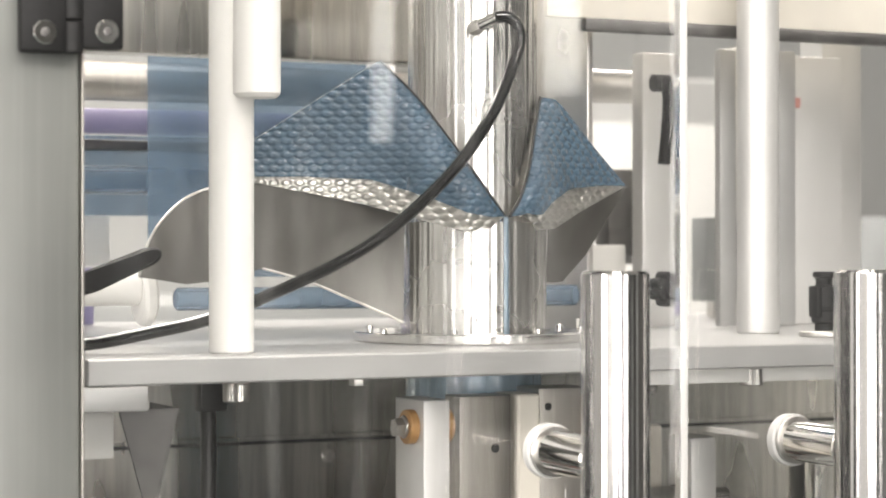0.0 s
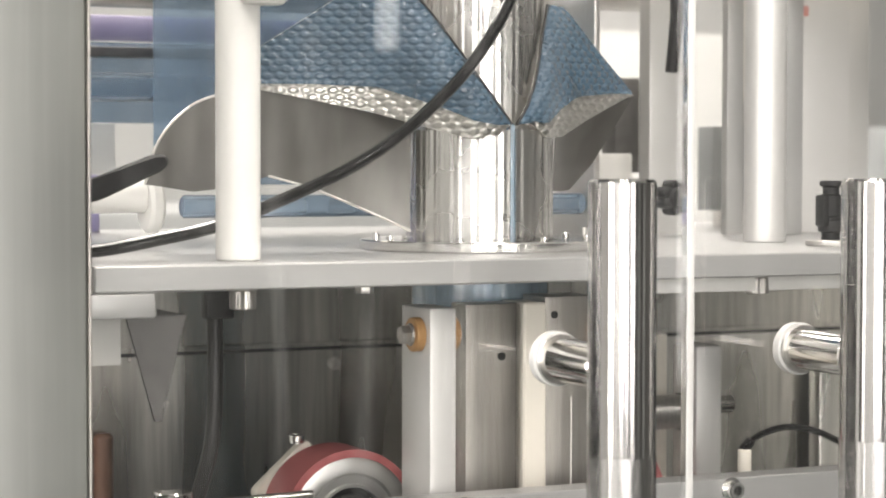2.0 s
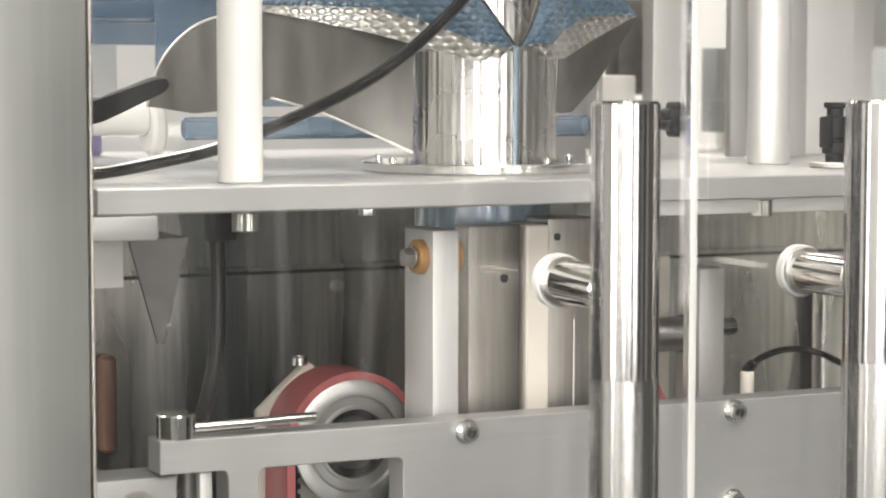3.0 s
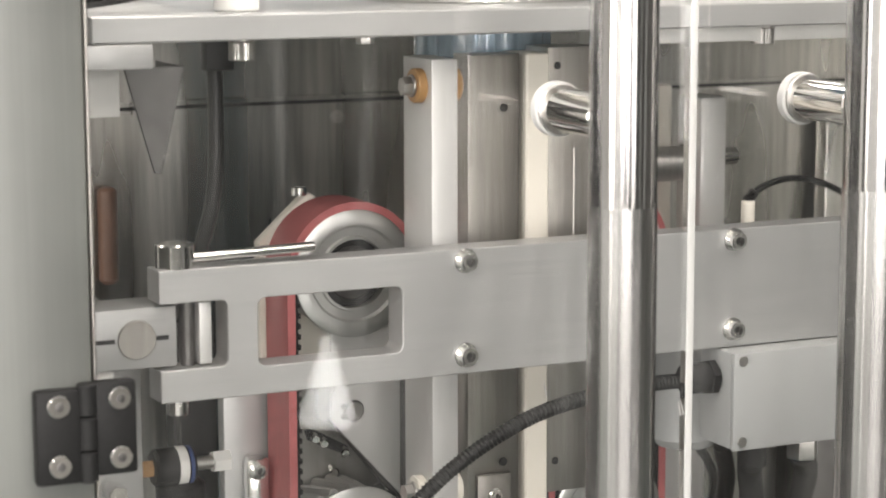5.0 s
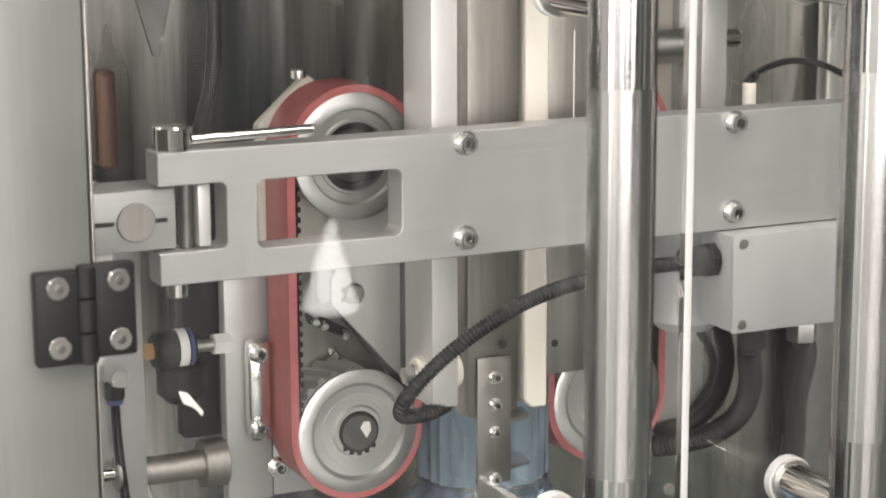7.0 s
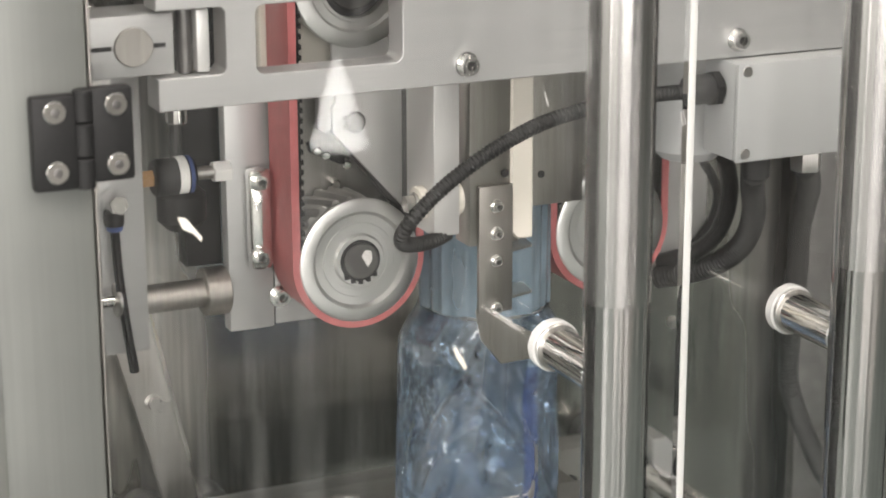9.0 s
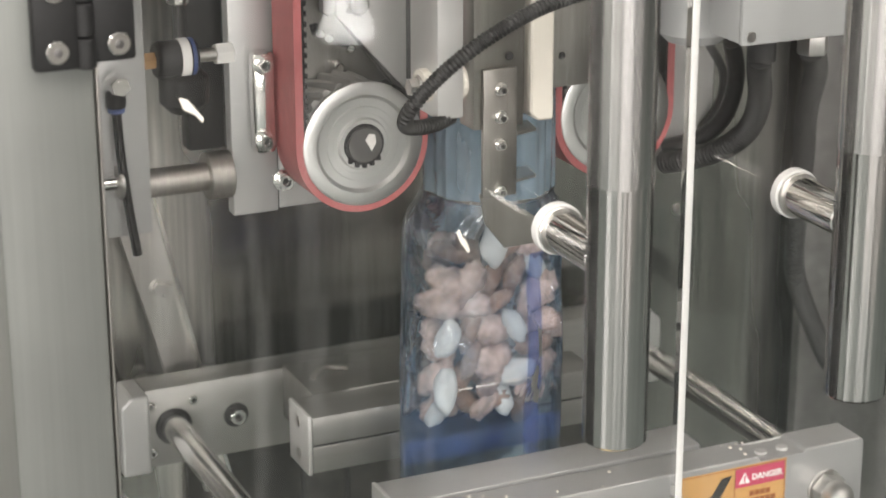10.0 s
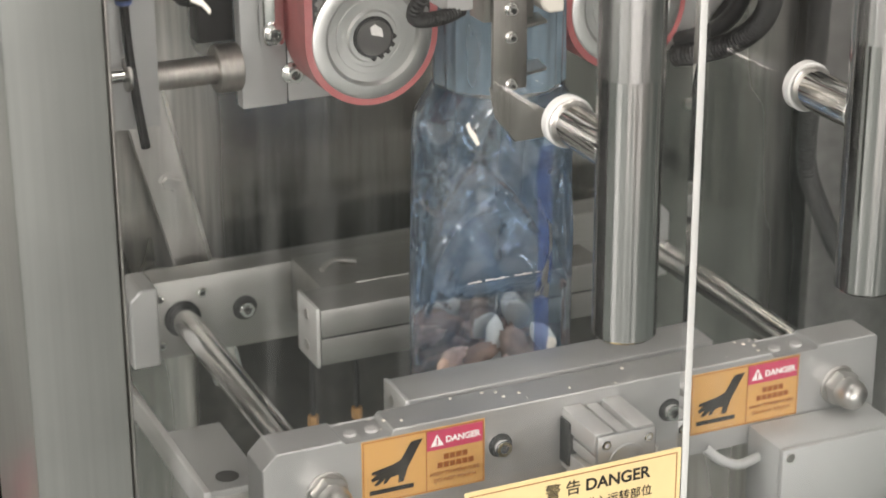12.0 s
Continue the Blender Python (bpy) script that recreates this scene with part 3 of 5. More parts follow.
# ---- upper deck ----
deck = thing("deck_plate", "thick anodised aluminium deck plate under the forming tube", "plate", (0.4, 0.3, 1.41))
part("plate", prism([(-0.078, 0.05), (1.05, 0.05), (1.05, 0.80), (-0.078, 0.80)], 1.4235, 1.4415, 0.0012, axis="z"), ALU, deck)
part("end_block", box(-0.086, -0.036, 0.05, 0.12, 1.4065, 1.4230, 0.001), ALU, deck)
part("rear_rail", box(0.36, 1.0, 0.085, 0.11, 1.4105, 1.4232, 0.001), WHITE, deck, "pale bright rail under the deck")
part("flange", lathe((0.288, 0.216, 1.4417), (0.288, 0.216, 1.4497), [(0, .062), (0, .096), (.001, .097), (.007, .097), (.008, .096), (.008, .062)], 96), ROD, deck)
for k in range(16):
    a = 2 * math.pi * k / 16 + 0.15
    q = Vector((0.288 + 0.0972 * math.cos(a), 0.216 + 0.0972 * math.sin(a), 1.4457))
    if k % 2 == 0:
        cap_screw(deck, (0.288 + 0.086 * math.cos(a), 0.216 + 0.086 * math.sin(a), 1.4497), 0.0032, (0, 0, 1), False, name="flange_screw")
for bx, by in ((0.041, 0.092), (0.47, 0.092), (0.137, 0.10), (0.33, 0.10)):
    s = drawn(cyl((bx, by, 1.4205), (bx, by, 1.4075), 0.0092, 120), bx, by, 24, 0.02) if by < .095 else hexprism((bx, by, 1.4232), (bx, by, 1.416), 0.0065)
    part("deck_bolt", s, STEEL, deck)
    part("deck_washer", cyl((bx, by, 1.4233), (bx, by, 1.4205), 0.0105 if by < .095 else 0.008), STEEL, deck)

brace = thing("corner_bracket", "bent stainless steel bracket under the deck", "bracket", (-0.03, 0.09, 1.336))
part("web", prism([(-0.0502, 1.4065), (-0.0084, 1.4065), (-0.0262, 1.334), (-0.0300, 1.334)], 0.072, 0.0742, 0.0005), DARKSTEEL, brace)
part("flange", surface(lambda u, v: Vector((-0.0084, 0.0745 + 0.060 * u, 1.4065)).lerp(Vector((-0.0262, 0.0745 + 0.006 * u, 1.334)), v), 6, 6, 0.002), DARKSTEEL, brace, "side gusset of the bracket")
# the tab's bright reflection is put into its colour, plain white
part("tab", box(-0.10, -0.048, 0.09, 0.093, 1.372, 1.4065, 0.0005), WHITE, brace, "tab with its bright reflection painted white")
for q in ((-0.0112, 0.090, 1.395), (-0.0152, 0.084, 1.379), (-0.0235, 0.0775, 1.345)):
    hex_bolt(brace, q, 0.003, (1, 0, 0), 0.003)


def column(x, y, r, z1, label, mat):
    c = thing("support_rod", label, "rod", (x, y, 1.4415), group="support rods")
    part("rod", lathe((x, y, 1.4415), (x, y, z1), [(0, 0), (0, r - .001), (.001, r), (z1 - 1.4415, r), (z1 - 1.4415, 0)], 40), mat, c)
    return c


rod1 = column(0.0405, 0.100, 0.0158, 1.95, "white-coated support rod standing on the deck", WHITE)
column(0.583, 0.25, 0.0185, 1.95, "bright aluminium support rod standing on the deck", ALU_V)
sleeve = thing("guide_sleeve", "white plastic sleeve clamped beside the support rod", "sleeve", (0.052, 0.085, 1.62))
part("body", cyl((0.0515, 0.078, 1.62), (0.0515, 0.078, 1.95), 0.0165, 40, 0.003), WHITE, sleeve)

# ---- forming tube, collar and film ----
CX, CY = 0.286, 0.214
former = thing("forming_tube", "polished stainless forming tube through the deck", "tube", (CX, CY, 0.955))


def pipe(z0, z1, r0, r1, gap=0.0, at=0.0):
    """A pipe, with a slot of the given angle open at the angle 'at'."""
    bm = bmesh.new()
    n = 420
    cols = []
    for k in range(n + 1):
        a = at + gap / 2 + (2 * math.pi - gap) * k / n
        c, s = math.cos(a), math.sin(a)
        cols.append([bm.verts.new((CX + r * c, CY + r * s, z)) for r, z in ((r1, z0), (r1, z1), (r0, z1), (r0, z0))])
    for q, w in zip(cols, cols[1:]):
        for k in range(4):
            j = (k + 1) % 4
            bm.faces.new((q[k], w[k], w[j], q[j]))
    bm.faces.new(cols[0])
    bm.faces.new(cols[-1][::-1])
    return bm


part("inner_tube", drawn(pipe(0.955, 1.98, 0.0500, 0.0515), CX, CY, 37, 0.0038), TUBE, former)
SLOT = radians(-90)
part("outer_tube", drawn(pipe(1.4417, 1.536, 0.0570, 0.0590, 0.09, SLOT), CX, CY, 37, 0.0034), TUBE, former, "polished outer tube with a narrow slot")
strip = thing("film_lap", "overlapping blue film edge in the slot of the tube", "film", (CX, CY, 1.4417))
part("film", surface(lambda u, v: Vector((CX + (.0535 + .002 * u) * math.cos(SLOT + .13 * (u - .5)), CY + (.0535 + .002 * u) * math.sin(SLOT + .13 * (u - .5)), 1.4417 + .099 * v)), 6, 8, 0.0005), FILMTUBE, strip)
part("lap_edge", cyl((CX - 0.0025, CY - 0.0578, 1.4419), (CX - 0.0025, CY - 0.0578, 1.5400), 0.0009, 8), INK, strip, "dark doubled film edge")
wrap = thing("film_sleeve", "stretched blue film wrapped round the forming tube", "film", (CX, CY, 0.955))


def sleeve_at(u, v):
    a, z = 2 * math.pi * u, 0.958 + (1.4232 - 0.958) * v
    r = 0.0538 + 0.0012 * math.sin(9 * a + 1.2 * math.sin(5 * v)) * (1 - 0.6 * v) + 0.0009 * math.sin(23 * a + math.sin(7 * a))
    return Vector((CX + r * math.cos(a), CY + r * math.sin(a), z))


part("film", surface(sleeve_at, 120, 24), FILMTUBE, wrap)

collar = thing("forming_collar", "embossed steel forming collar with blue film drawn over it", "collar", (CX, CY, 1.4497))
A = Vector((0.2815, 0.150, 1.540))
BL = [A, (0.268, 0.146, 1.531), (0.249, 0.149, 1.528), (0.222, 0.163, 1.536), (0.180, 0.186, 1.549), (0.135, 0.204, 1.559), (0.100, 0.214, 1.566)]
TL = [A, (0.260, 0.150, 1.567), (0.238, 0.157, 1.598), (0.215, 0.168, 1.631), (0.190, 0.182, 1.660), (0.150, 0.203, 1.632), (0.100, 0.226, 1.597)]


def wing_l(u, v):
    b, t = along(BL, u), along(TL, u)
    q = b.lerp(t, v)
    return q + Vector((0, -0.010 * math.sin(math.pi * v) * math.sin(math.pi * min(1, u * 1.2)), 0))


part("wing", surface(wing_l, 36, 14, 0.0012), COLLAR, collar, "embossed steel wing")
part("film", surface(lambda u, v: wing_l(u, 0.24 - 0.10 * u + (0.76 + 0.10 * u) * v) + Vector((0, -0.0022, 0)), 36, 14), FILMWRAP, collar, "blue film over the wing")
part("film_edge", sweep([q + Vector((0, -.003, 0)) for q in map(Vector, TL[:5])], 0.0008, 8), INK, collar)
BR = [(0.286, 0.152, 1.540), (0.302, 0.153, 1.540), (0.318, 0.158, 1.530), (0.336, 0.168, 1.531), (0.368, 0.184, 1.545), (0.418, 0.200, 1.566)]
TR = [(0.286, 0.152, 1.540), (0.299, 0.158, 1.556), (0.310, 0.165, 1.580), (0.320, 0.174, 1.612), (0.329, 0.182, 1.636), (0.348, 0.188, 1.635), (0.380, 0.192, 1.602), (0.4185, 0.2005, 1.5675)]


def wing_r(u, v):
    q = along(BR, u).lerp(along(TR, u), v)
    return q + Vector((0, -0.008 * math.sin(math.pi * v) * math.sin(math.pi * u), 0))


part("wing", surface(wing_r, 30, 14, 0.0012), COLLAR, collar, "embossed steel wing")
part("film", surface(lambda u, v: wing_r(u, 0.05 + 0.28 * u + (0.95 - 0.28 * u) * v) + Vector((0, -0.0022, 0)), 30, 14), FILMWRAP, collar, "blue film over the wing")
part("film_edge", sweep([q + Vector((0, -.003, 0)) for q in map(Vector, TR[:5])], 0.0013, 8), INK, collar)
UL = [(0.018, 0.246, 1.494), (0.027, 0.245, 1.524), (0.044, 0.243, 1.546), (0.066, 0.238, 1.560), (0.106, 0.228, 1.5668), (0.145, 0.222, 1.5600), (0.190, 0.217, 1.5500), (0.226, 0.215, 1.5430)]
LL = [(0.018, 0.246, 1.4935), (0.030, 0.245, 1.492), (0.055, 0.243, 1.488), (0.085, 0.241, 1.491), (0.115, 0.238, 1.500), (0.150, 0.232, 1.490), (0.190, 0.222, 1.473), (0.224, 0.212, 1.457)]
part("shoulder", surface(lambda u, v: along(LL, u).lerp(along(UL, u), v), 42, 8, 0.0012), SHEET, collar, "plain grey steel shoulder sheet")
part("shoulder_edge", sweep([Vector(q) + Vector((0, -.001, 0)) for q in LL[4:]], 0.0011, 8), STEEL, collar)
part("shoulder_edge", sweep([Vector(q) + Vector((0, -.001, 0)) for q in UL[:6]], 0.0011, 8), STEEL, collar)
LR = [(0.352, 0.214, 1.489), (0.358, 0.213, 1.488), (0.366, 0.212, 1.489), (0.385, 0.208, 1.510), (0.420, 0.202, 1.5655)]
UR = [(0.332, 0.172, 1.531), (0.340, 0.175, 1.534), (0.360, 0.184, 1.543), (0.385, 0.192, 1.553), (0.421, 0.2015, 1.5665)]
part("shoulder", surface(lambda u, v: along(LR, u).lerp(along(UR, u), v), 24, 8, 0.0012), SHEET, collar, "plain grey steel shoulder sheet")

# ---- the bag under the tube ----
Z0, Z1 = 0.56, 0.957


def bag_at(u, v):
    z = Z1 + (Z0 - Z1) * v
    k = min(1.0, (Z1 - z) / (Z1 - 0.75))
    flat = k * k * (3 - 2 * k)
    q = min(1, k / 0.14)
    w = 0.0545 + (0.0685 - 0.0545) * q * q * (3 - 2 * q) + 0.0070 * k
    th = 0.0537 * (1 - flat) + 0.0035
    th = max(th, 0.019)
    if k < 1:
        th = max(th, 0.0035 + 0.036 * math.sin(math.pi * min(1, (1 - k) * 0.9)) ** 0.45)
    a = 2 * math.pi * u
    c, s = math.cos(a), math.sin(a)
    x = CX - 0.0050 * min(1, k * 5) + w * (abs(c) ** (1 - 0.35 * k)) * (1 if c > 0 else -1)
    y = CY + th * (abs(s) ** (1 - 0.2 * k)) * (1 if s > 0 else -1)
    env = 4 * k * (1 - k)
    n = 0.9 * noise.noise((c * 1.5 + 3, s * 1.2, z * 9)) + 0.22 * noise.noise((c * 3.5, s * 3 + 7, z * 22))
    for turn, seed in ((14, 4), (-10, 9)):
        crease = 1 - abs(noise.noise((c * 1.6 + z * turn, s * 1.5, z * 4 + seed))) * 7
        n += 0.55 * max(0, crease) ** 2
    n = max(n, -0.3)
    return Vector((x + 0.004 * env * n, y + (0.0082 * env + 0.0012) * n, z))


bag = thing("film_bag", "translucent blue film bag hanging between the jaws", "bag", (CX, CY, Z0))
part("film", surface(bag_at, 110, 90), FILM, bag).visible_shadow = False
part("seam_strip", surface(lambda u, v: bag_at(0.808 + 0.034 * (u - .5), 0.12 + 0.86 * v) + Vector((0, -0.0012, 0)), 5, 70), FILMDEEP, bag, "violet-blue lengthwise seam")
# ---- vertical seam sealer ----
guide = thing("guide_bar", "white anodised bar carrying the brown seam rollers", "bar", (0.196, 0.115, 1.057))
part("bar", box(0.1850, 0.2062, 0.090, 0.141, 1.0548, 1.404, 0.0012), ALU_V, guide)
for z in (1.384, 1.078):
    for xa, xb in ((0.1780, 0.185), (0.207, 0.2135)):
        part("roller", ring((xa, 0.108, z), (xb, 0.108, z), 0.003, 0.0128, 36), BRONZE if z > 1.2 else CREAM, guide, "brown bronze seam roller" if z > 1.2 else "pale worn seam roller")
    part("axle_washer", cyl((0.1760, 0.108, z), (0.1780, 0.108, z), 0.0085, 24), STEEL, guide)
    part("axle_nut", hexprism((0.1690, 0.108, z), (0.1760, 0.108, z), 0.0070), STEEL, guide)
clampbar = thing("clamp_bar", "worn stainless clamp bar of the seam sealer", "bar", (0.25, 0.135, 1.04))
part("bar", box(0.2285, 0.2712, 0.120, 0.146, 1.034, 1.404, 0.001), WORN, clampbar)
part("side_strip", box(0.2714, 0.2735, 0.124, 0.150, 1.05, 1.404, 0.0005), DARKSTEEL, clampbar)
part("deflector", prism([(0.2340, 0.982), (0.2488, 0.979), (0.2840, 0.957), (0.2845, 0.935), (0.2564, 0.9345), (0.2390, 0.957)], 0.1205, 0.1225, 0.0006), WORN, clampbar, "slanted grey steel film guide")
part("tail_plate", box(0.2345, 0.2635, 0.1150, 0.1195, 0.980, 1.082, 0.0008), WORN, clampbar)
for z in (1.364, 1.090):
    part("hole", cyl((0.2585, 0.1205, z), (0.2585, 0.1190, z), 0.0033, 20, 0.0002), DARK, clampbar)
for z in (1.066, 1.044):
    cap_screw(clampbar, (0.249, 0.1150, z), 0.0042)
for z in (1.026, 0.988):
    part("finger", prism([(0.262, 0.118), (0.286, 0.126), (0.290, 0.150), (0.262, 0.150)], z, z + 0.0025, 0.0005, axis="z"), STEEL, clampbar, "bright steel bracket finger")
    cap_screw(clampbar, (0.249, 0.1150, z - 0.004), 0.0038)
part("bracket_leg", box(0.262, 0.2645, 0.12, 0.155, 0.985, 1.034, 0.0006), STEEL, clampbar)

heater = thing("seam_heater", "cream heater bar on a grey backing plate that presses the seam", "heater", (0.293, 0.13, 1.036))
part("bar", prism([(0.277, 1.043), (0.283, 1.036), (0.2965, 1.036), (0.2965, 1.404), (0.277, 1.404)], 0.118, 0.158, 0.0015), CREAM, heater, "cream heat-proof bar")
part("backing_plate", box(0.297, 0.3420, 0.122, 0.160, 1.060, 1.408, 0.001), WORN, heater)
for z in (1.394, 1.085):
    part("hole", cyl((0.305, 0.1225, z), (0.305, 0.1214, z), 0.003, 18, 0.0002), DARK, heater)
part("bushing", ring((0.344, 0.125, 1.385), (0.351, 0.125, 1.385), 0.003, 0.014, 32), BRONZE, heater, "brown bronze bushing")
part("mark", box(0.3195, 0.3203, 0.1213, 0.1219, 1.20, 1.33, 0), WHITEINK, heater)

# ---- pull belts ----
TURNING = []          # wheels that turn while the film is pulled, with their sense


def belt_unit(cx, zl, zu, r, side):
    u = thing("pull_belt", "red toothed pull belt on aluminium pulleys beside the tube", "belt drive", (cx, 0.214, zl - 0.06), group="pull belts")
    y0, y1 = 0.192, 0.240
    n = 40

    def loop(rad):
        pts = [(cx + rad * math.cos(math.pi * k / n), zu + rad * math.sin(math.pi * k / n)) for k in range(n + 1)]
        pts += [(cx - rad * math.cos(math.pi * k / n), zl - rad * math.sin(math.pi * k / n)) for k in range(n + 1)]
        return pts
    bm = bmesh.new()
    lo, hi = loop(r), loop(r + 0.0065)
    rows = []
    for (a, b), (c, d) in zip(lo, hi):
        rows.append([bm.verts.new(q) for q in ((c, y0, d), (c, y1, d), (a, y1, b), (a, y0, b))])
    for i in range(len(rows)):
        q, w = rows[i], rows[(i + 1) % len(rows)]
        for k in range(4):
            j = (k + 1) % 4
            bm.faces.new((q[k], w[k], w[j], q[j]))
    belt = part("belt", bm, RED, u)
    bm = bmesh.new()
    z = zl
    while z < zu:
        for sx in (-1,):
            x = cx + sx * r
            box(x - 0.0005, x + 0.0044, y0 + 0.0004, y1 - 0.001, z, z + 0.0040, 0.0, bm)
        z += 0.0082
    lo, hi = loop(r - 0.0022), loop(r - 0.0001)
    for k in range(len(lo)):
        j = (k + 1) % len(lo)
        for y in (y0 + 0.0004, y1 - 0.001):
            bm.faces.new([bm.verts.new((q[0], y, q[1])) for q in (lo[k], hi[k], hi[j], lo[j])])
        bm.faces.new([bm.verts.new(q) for q in ((lo[k][0], y0 + .0004, lo[k][1]), (lo[j][0], y0 + .0004, lo[j][1]), (lo[j][0], y1 - .001, lo[j][1]), (lo[k][0], y1 - .001, lo[k][1]))])
    part("tooth_row", bm, RUBBER, belt, "black belt teeth")["kind"] = "stuff"
    # lower pulley with its rim, dished face and hub
    face = lathe((cx, 0.190, zl), (cx, 0.240, zl), [(0, 0.017), (0.0, 0.020), (0.003, 0.0215), (0.003, 0.0245), (0.0026, 0.0249), (0.0026, 0.0300), (0.0031, 0.0305), (0.003, 0.037), (0.001, 0.039), (0.0, 0.040), (0, 0.0485), (0.001, 0.0505), (0.003, 0.0505), (0.0035, 0.0455), (0.05, 0.0455), (0.05, 0.017), (0, 0.017)], 72)
    low = part("lower_pulley", face, PULLEY, u, pivot=(cx, 0.215, zl))
    TURNING.append((low, -side))
    part("hub", cyl((cx, 0.187, zl), (cx, 0.225, zl), 0.0145, 40), DARKSTEEL, low, "dull steel shaft end")
    clip = bmesh.new()
    ring((cx, 0.1885, zl), (cx, 0.1905, zl), 0.0145, 0.0168, 40, clip)
    for k in (-2, -1, 0, 1, 2):
        a = radians(-90 + 22 * k)
        q = Vector((cx + .0172 * math.cos(a), 0, zl + .0172 * math.sin(a)))
        box(q.x - .0018, q.x + .0018, 0.188, 0.1905, q.z - .0018, q.z + .0018, 0.0003, clip)
    part("retaining_ring", clip, DARK, low)
    part("paint_dab", prism([(cx + .000, zl + .004), (cx + .003, zl + .009), (cx + .008, zl + .008), (cx + .009, zl + .001), (cx + .005, zl - .005), (cx + .003, zl - .001)], 0.1862, 0.1869, 0), WHITEINK, low, "dab of white paint")
    # upper pulley, hollow
    up = part("upper_pulley", lathe((cx, 0.191, zu), (cx, 0.238, zu), [(0, 0.027), (0.0, 0.029), (0.0025, 0.030), (0.0025, 0.036), (0, 0.038), (0, 0.0485), (0.001, 0.050), (0.004, 0.050), (0.0045, 0.0455), (0.047, 0.0455), (0.047, 0.027), (0, 0.027)], 72), PULLEY, u)
    part("bore", cyl((cx, 0.199, zu), (cx, 0.236, zu), 0.027, 40), DARK, up, "bearing bore with its shade painted black")
    part("bearing", ring((cx, 0.196, zu), (cx, 0.199, zu), 0.012, 0.021, 40), DARKSTEEL, up)
    # helical gear behind the lower pulley
    gc = Vector((cx - .006, 0, zl + .0055))
    gear = bmesh.new()
    rows = []
    teeth, steps = 22, 6
    for i in range(steps + 1):
        y, tw = 0.2005 + 0.038 * i / steps, 0.30 * i / steps
        row = []
        for k in range(teeth):
            for f, rr in ((0.0, .0408), (0.20, .0445), (0.48, .0445), (0.68, .0408)):
                a = 2 * math.pi * (k + f) / teeth + tw
                row.append(gear.verts.new((gc.x + rr * math.cos(a), y, gc.z + rr * math.sin(a))))
        rows.append(row)
    for q, w in zip(rows, rows[1:]):
        for k in range(len(q)):
            j = (k + 1) % len(q)
            gear.faces.new((q[k], q[j], w[j], w[k]))
    gear.faces.new(rows[0][::-1])
    gear.faces.new(rows[-1])
    gw = part("gear_wheel", gear, GEARSTEEL, u, "helical gear behind the pulley", pivot=(gc.x, 0.22, gc.z))
    TURNING.append((gw, -side))
    # carrier plates
    if side < 0:
        part("carrier_plate", box(0.076, 0.114, 0.2475, 0.262, 0.948, 1.16, 0.0012), ALU, u, "upright aluminium carrier plate")
        part("rear_plate", box(0.1142, 0.215, 0.248, 0.262, 0.952, 1.255, 0.0012), DARKSTEEL, u, "dark steel rear plate")
        part("tension_plate", prism([(0.105, 1.255), (0.145, 1.291), (0.150, 1.291), (0.18, 1.26), (0.18, 1.16), (0.105, 1.16)], 0.241, 0.252, 0.001), CREAM, u)
        cap_screw(u, (0.137, 0.235, 1.291), 0.0062, (0, 0, 1), False, name="top_screw")
        part("web_plate", prism([(0.1542, 1.185), (0.2135, 1.185), (0.2135, 1.046), (0.2047, 1.0555), (0.1540, 1.1116), (0.1540, 1.1325), (0.1580, 1.1365), (0.1580, 1.150), (0.1542, 1.150)], 0.2140, 0.2180, 0.0006), ALU_V, u, "pale aluminium web plate")
        pv = part("pivot_stud", cyl((0.1728, 0.2140, 1.1193), (0.1728, 0.2095, 1.1193), 0.0072, 32), STEEL, u)
        part("stud_clip", ring((0.1728, 0.2138, 1.1193), (0.1728, 0.2115, 1.1193), 0.0070, 0.0086, 28), DARKSTEEL, pv)
        for dz in (-.004, .004):
            part("clip_ear", cyl((0.1640, 0.2138, 1.1193 + dz), (0.1640, 0.2118, 1.1193 + dz), 0.0022, 14), DARKSTEEL, pv)
        part("side_bracket", prism([(0.1443, 1.150), (0.1568, 1.150), (0.1564, 1.1150), (0.1500, 1.1100), (0.1443, 1.1140)], 0.2190, 0.2270, 0.0010), ALU, u)
        part("slot_plate", prism([(0.1220, 1.185), (0.2130, 1.185), (0.2130, 1.050), (0.1220, 1.030)], 0.2420, 0.2470, 0.0008), MIDSTEEL, u, "grey steel plate with a slanted slot")
        part("slot", prism([(0.1415, 1.1000), (0.1470, 1.1015), (0.1790, 1.0835), (0.1760, 1.0765), (0.1440, 1.0920)], 0.2412, 0.2421, 0), DARK, u)
        for q in ((0.1490, 1.0955), (0.1565, 1.0910), (0.1745, 1.0812), (0.1649, 1.0667)):
            part("tie_pin", cyl((q[0], 0.2420, q[1]), (q[0] - .002, 0.2300, q[1] - .001), 0.0036, 18), CHROME, u)
        part("arm", prism([(0.1560, 1.1120), (0.1600, 1.1130), (0.2135, 1.0550), (0.2135, 1.0440), (0.2040, 1.0500)], 0.2185, 0.2300, 0.001), DARKSTEEL, u)
        part("bearing_block", box(0.090, 0.108, 0.228, 0.246, 1.002, 1.085, 0.005), ROD, u)
        for q in ((0.097, 0.228, 1.076), (0.097, 0.228, 1.014)):
            cap_screw(u, q, 0.0062)
        part("lower_plate", box(0.1144, 0.152, 0.2462, 0.2478, 0.9505, 1.04, 0.0004), ALU, u)
        cap_screw(u, (0.118, 0.246, 0.974), 0.0068)
    else:
        part("carrier_plate", box(0.44, 0.52, 0.246, 0.262, 0.95, 1.16, 0.0012), ALU_V, u)
    return u


belt_unit(0.166, 1.0125, 1.233, 0.0495, -1)
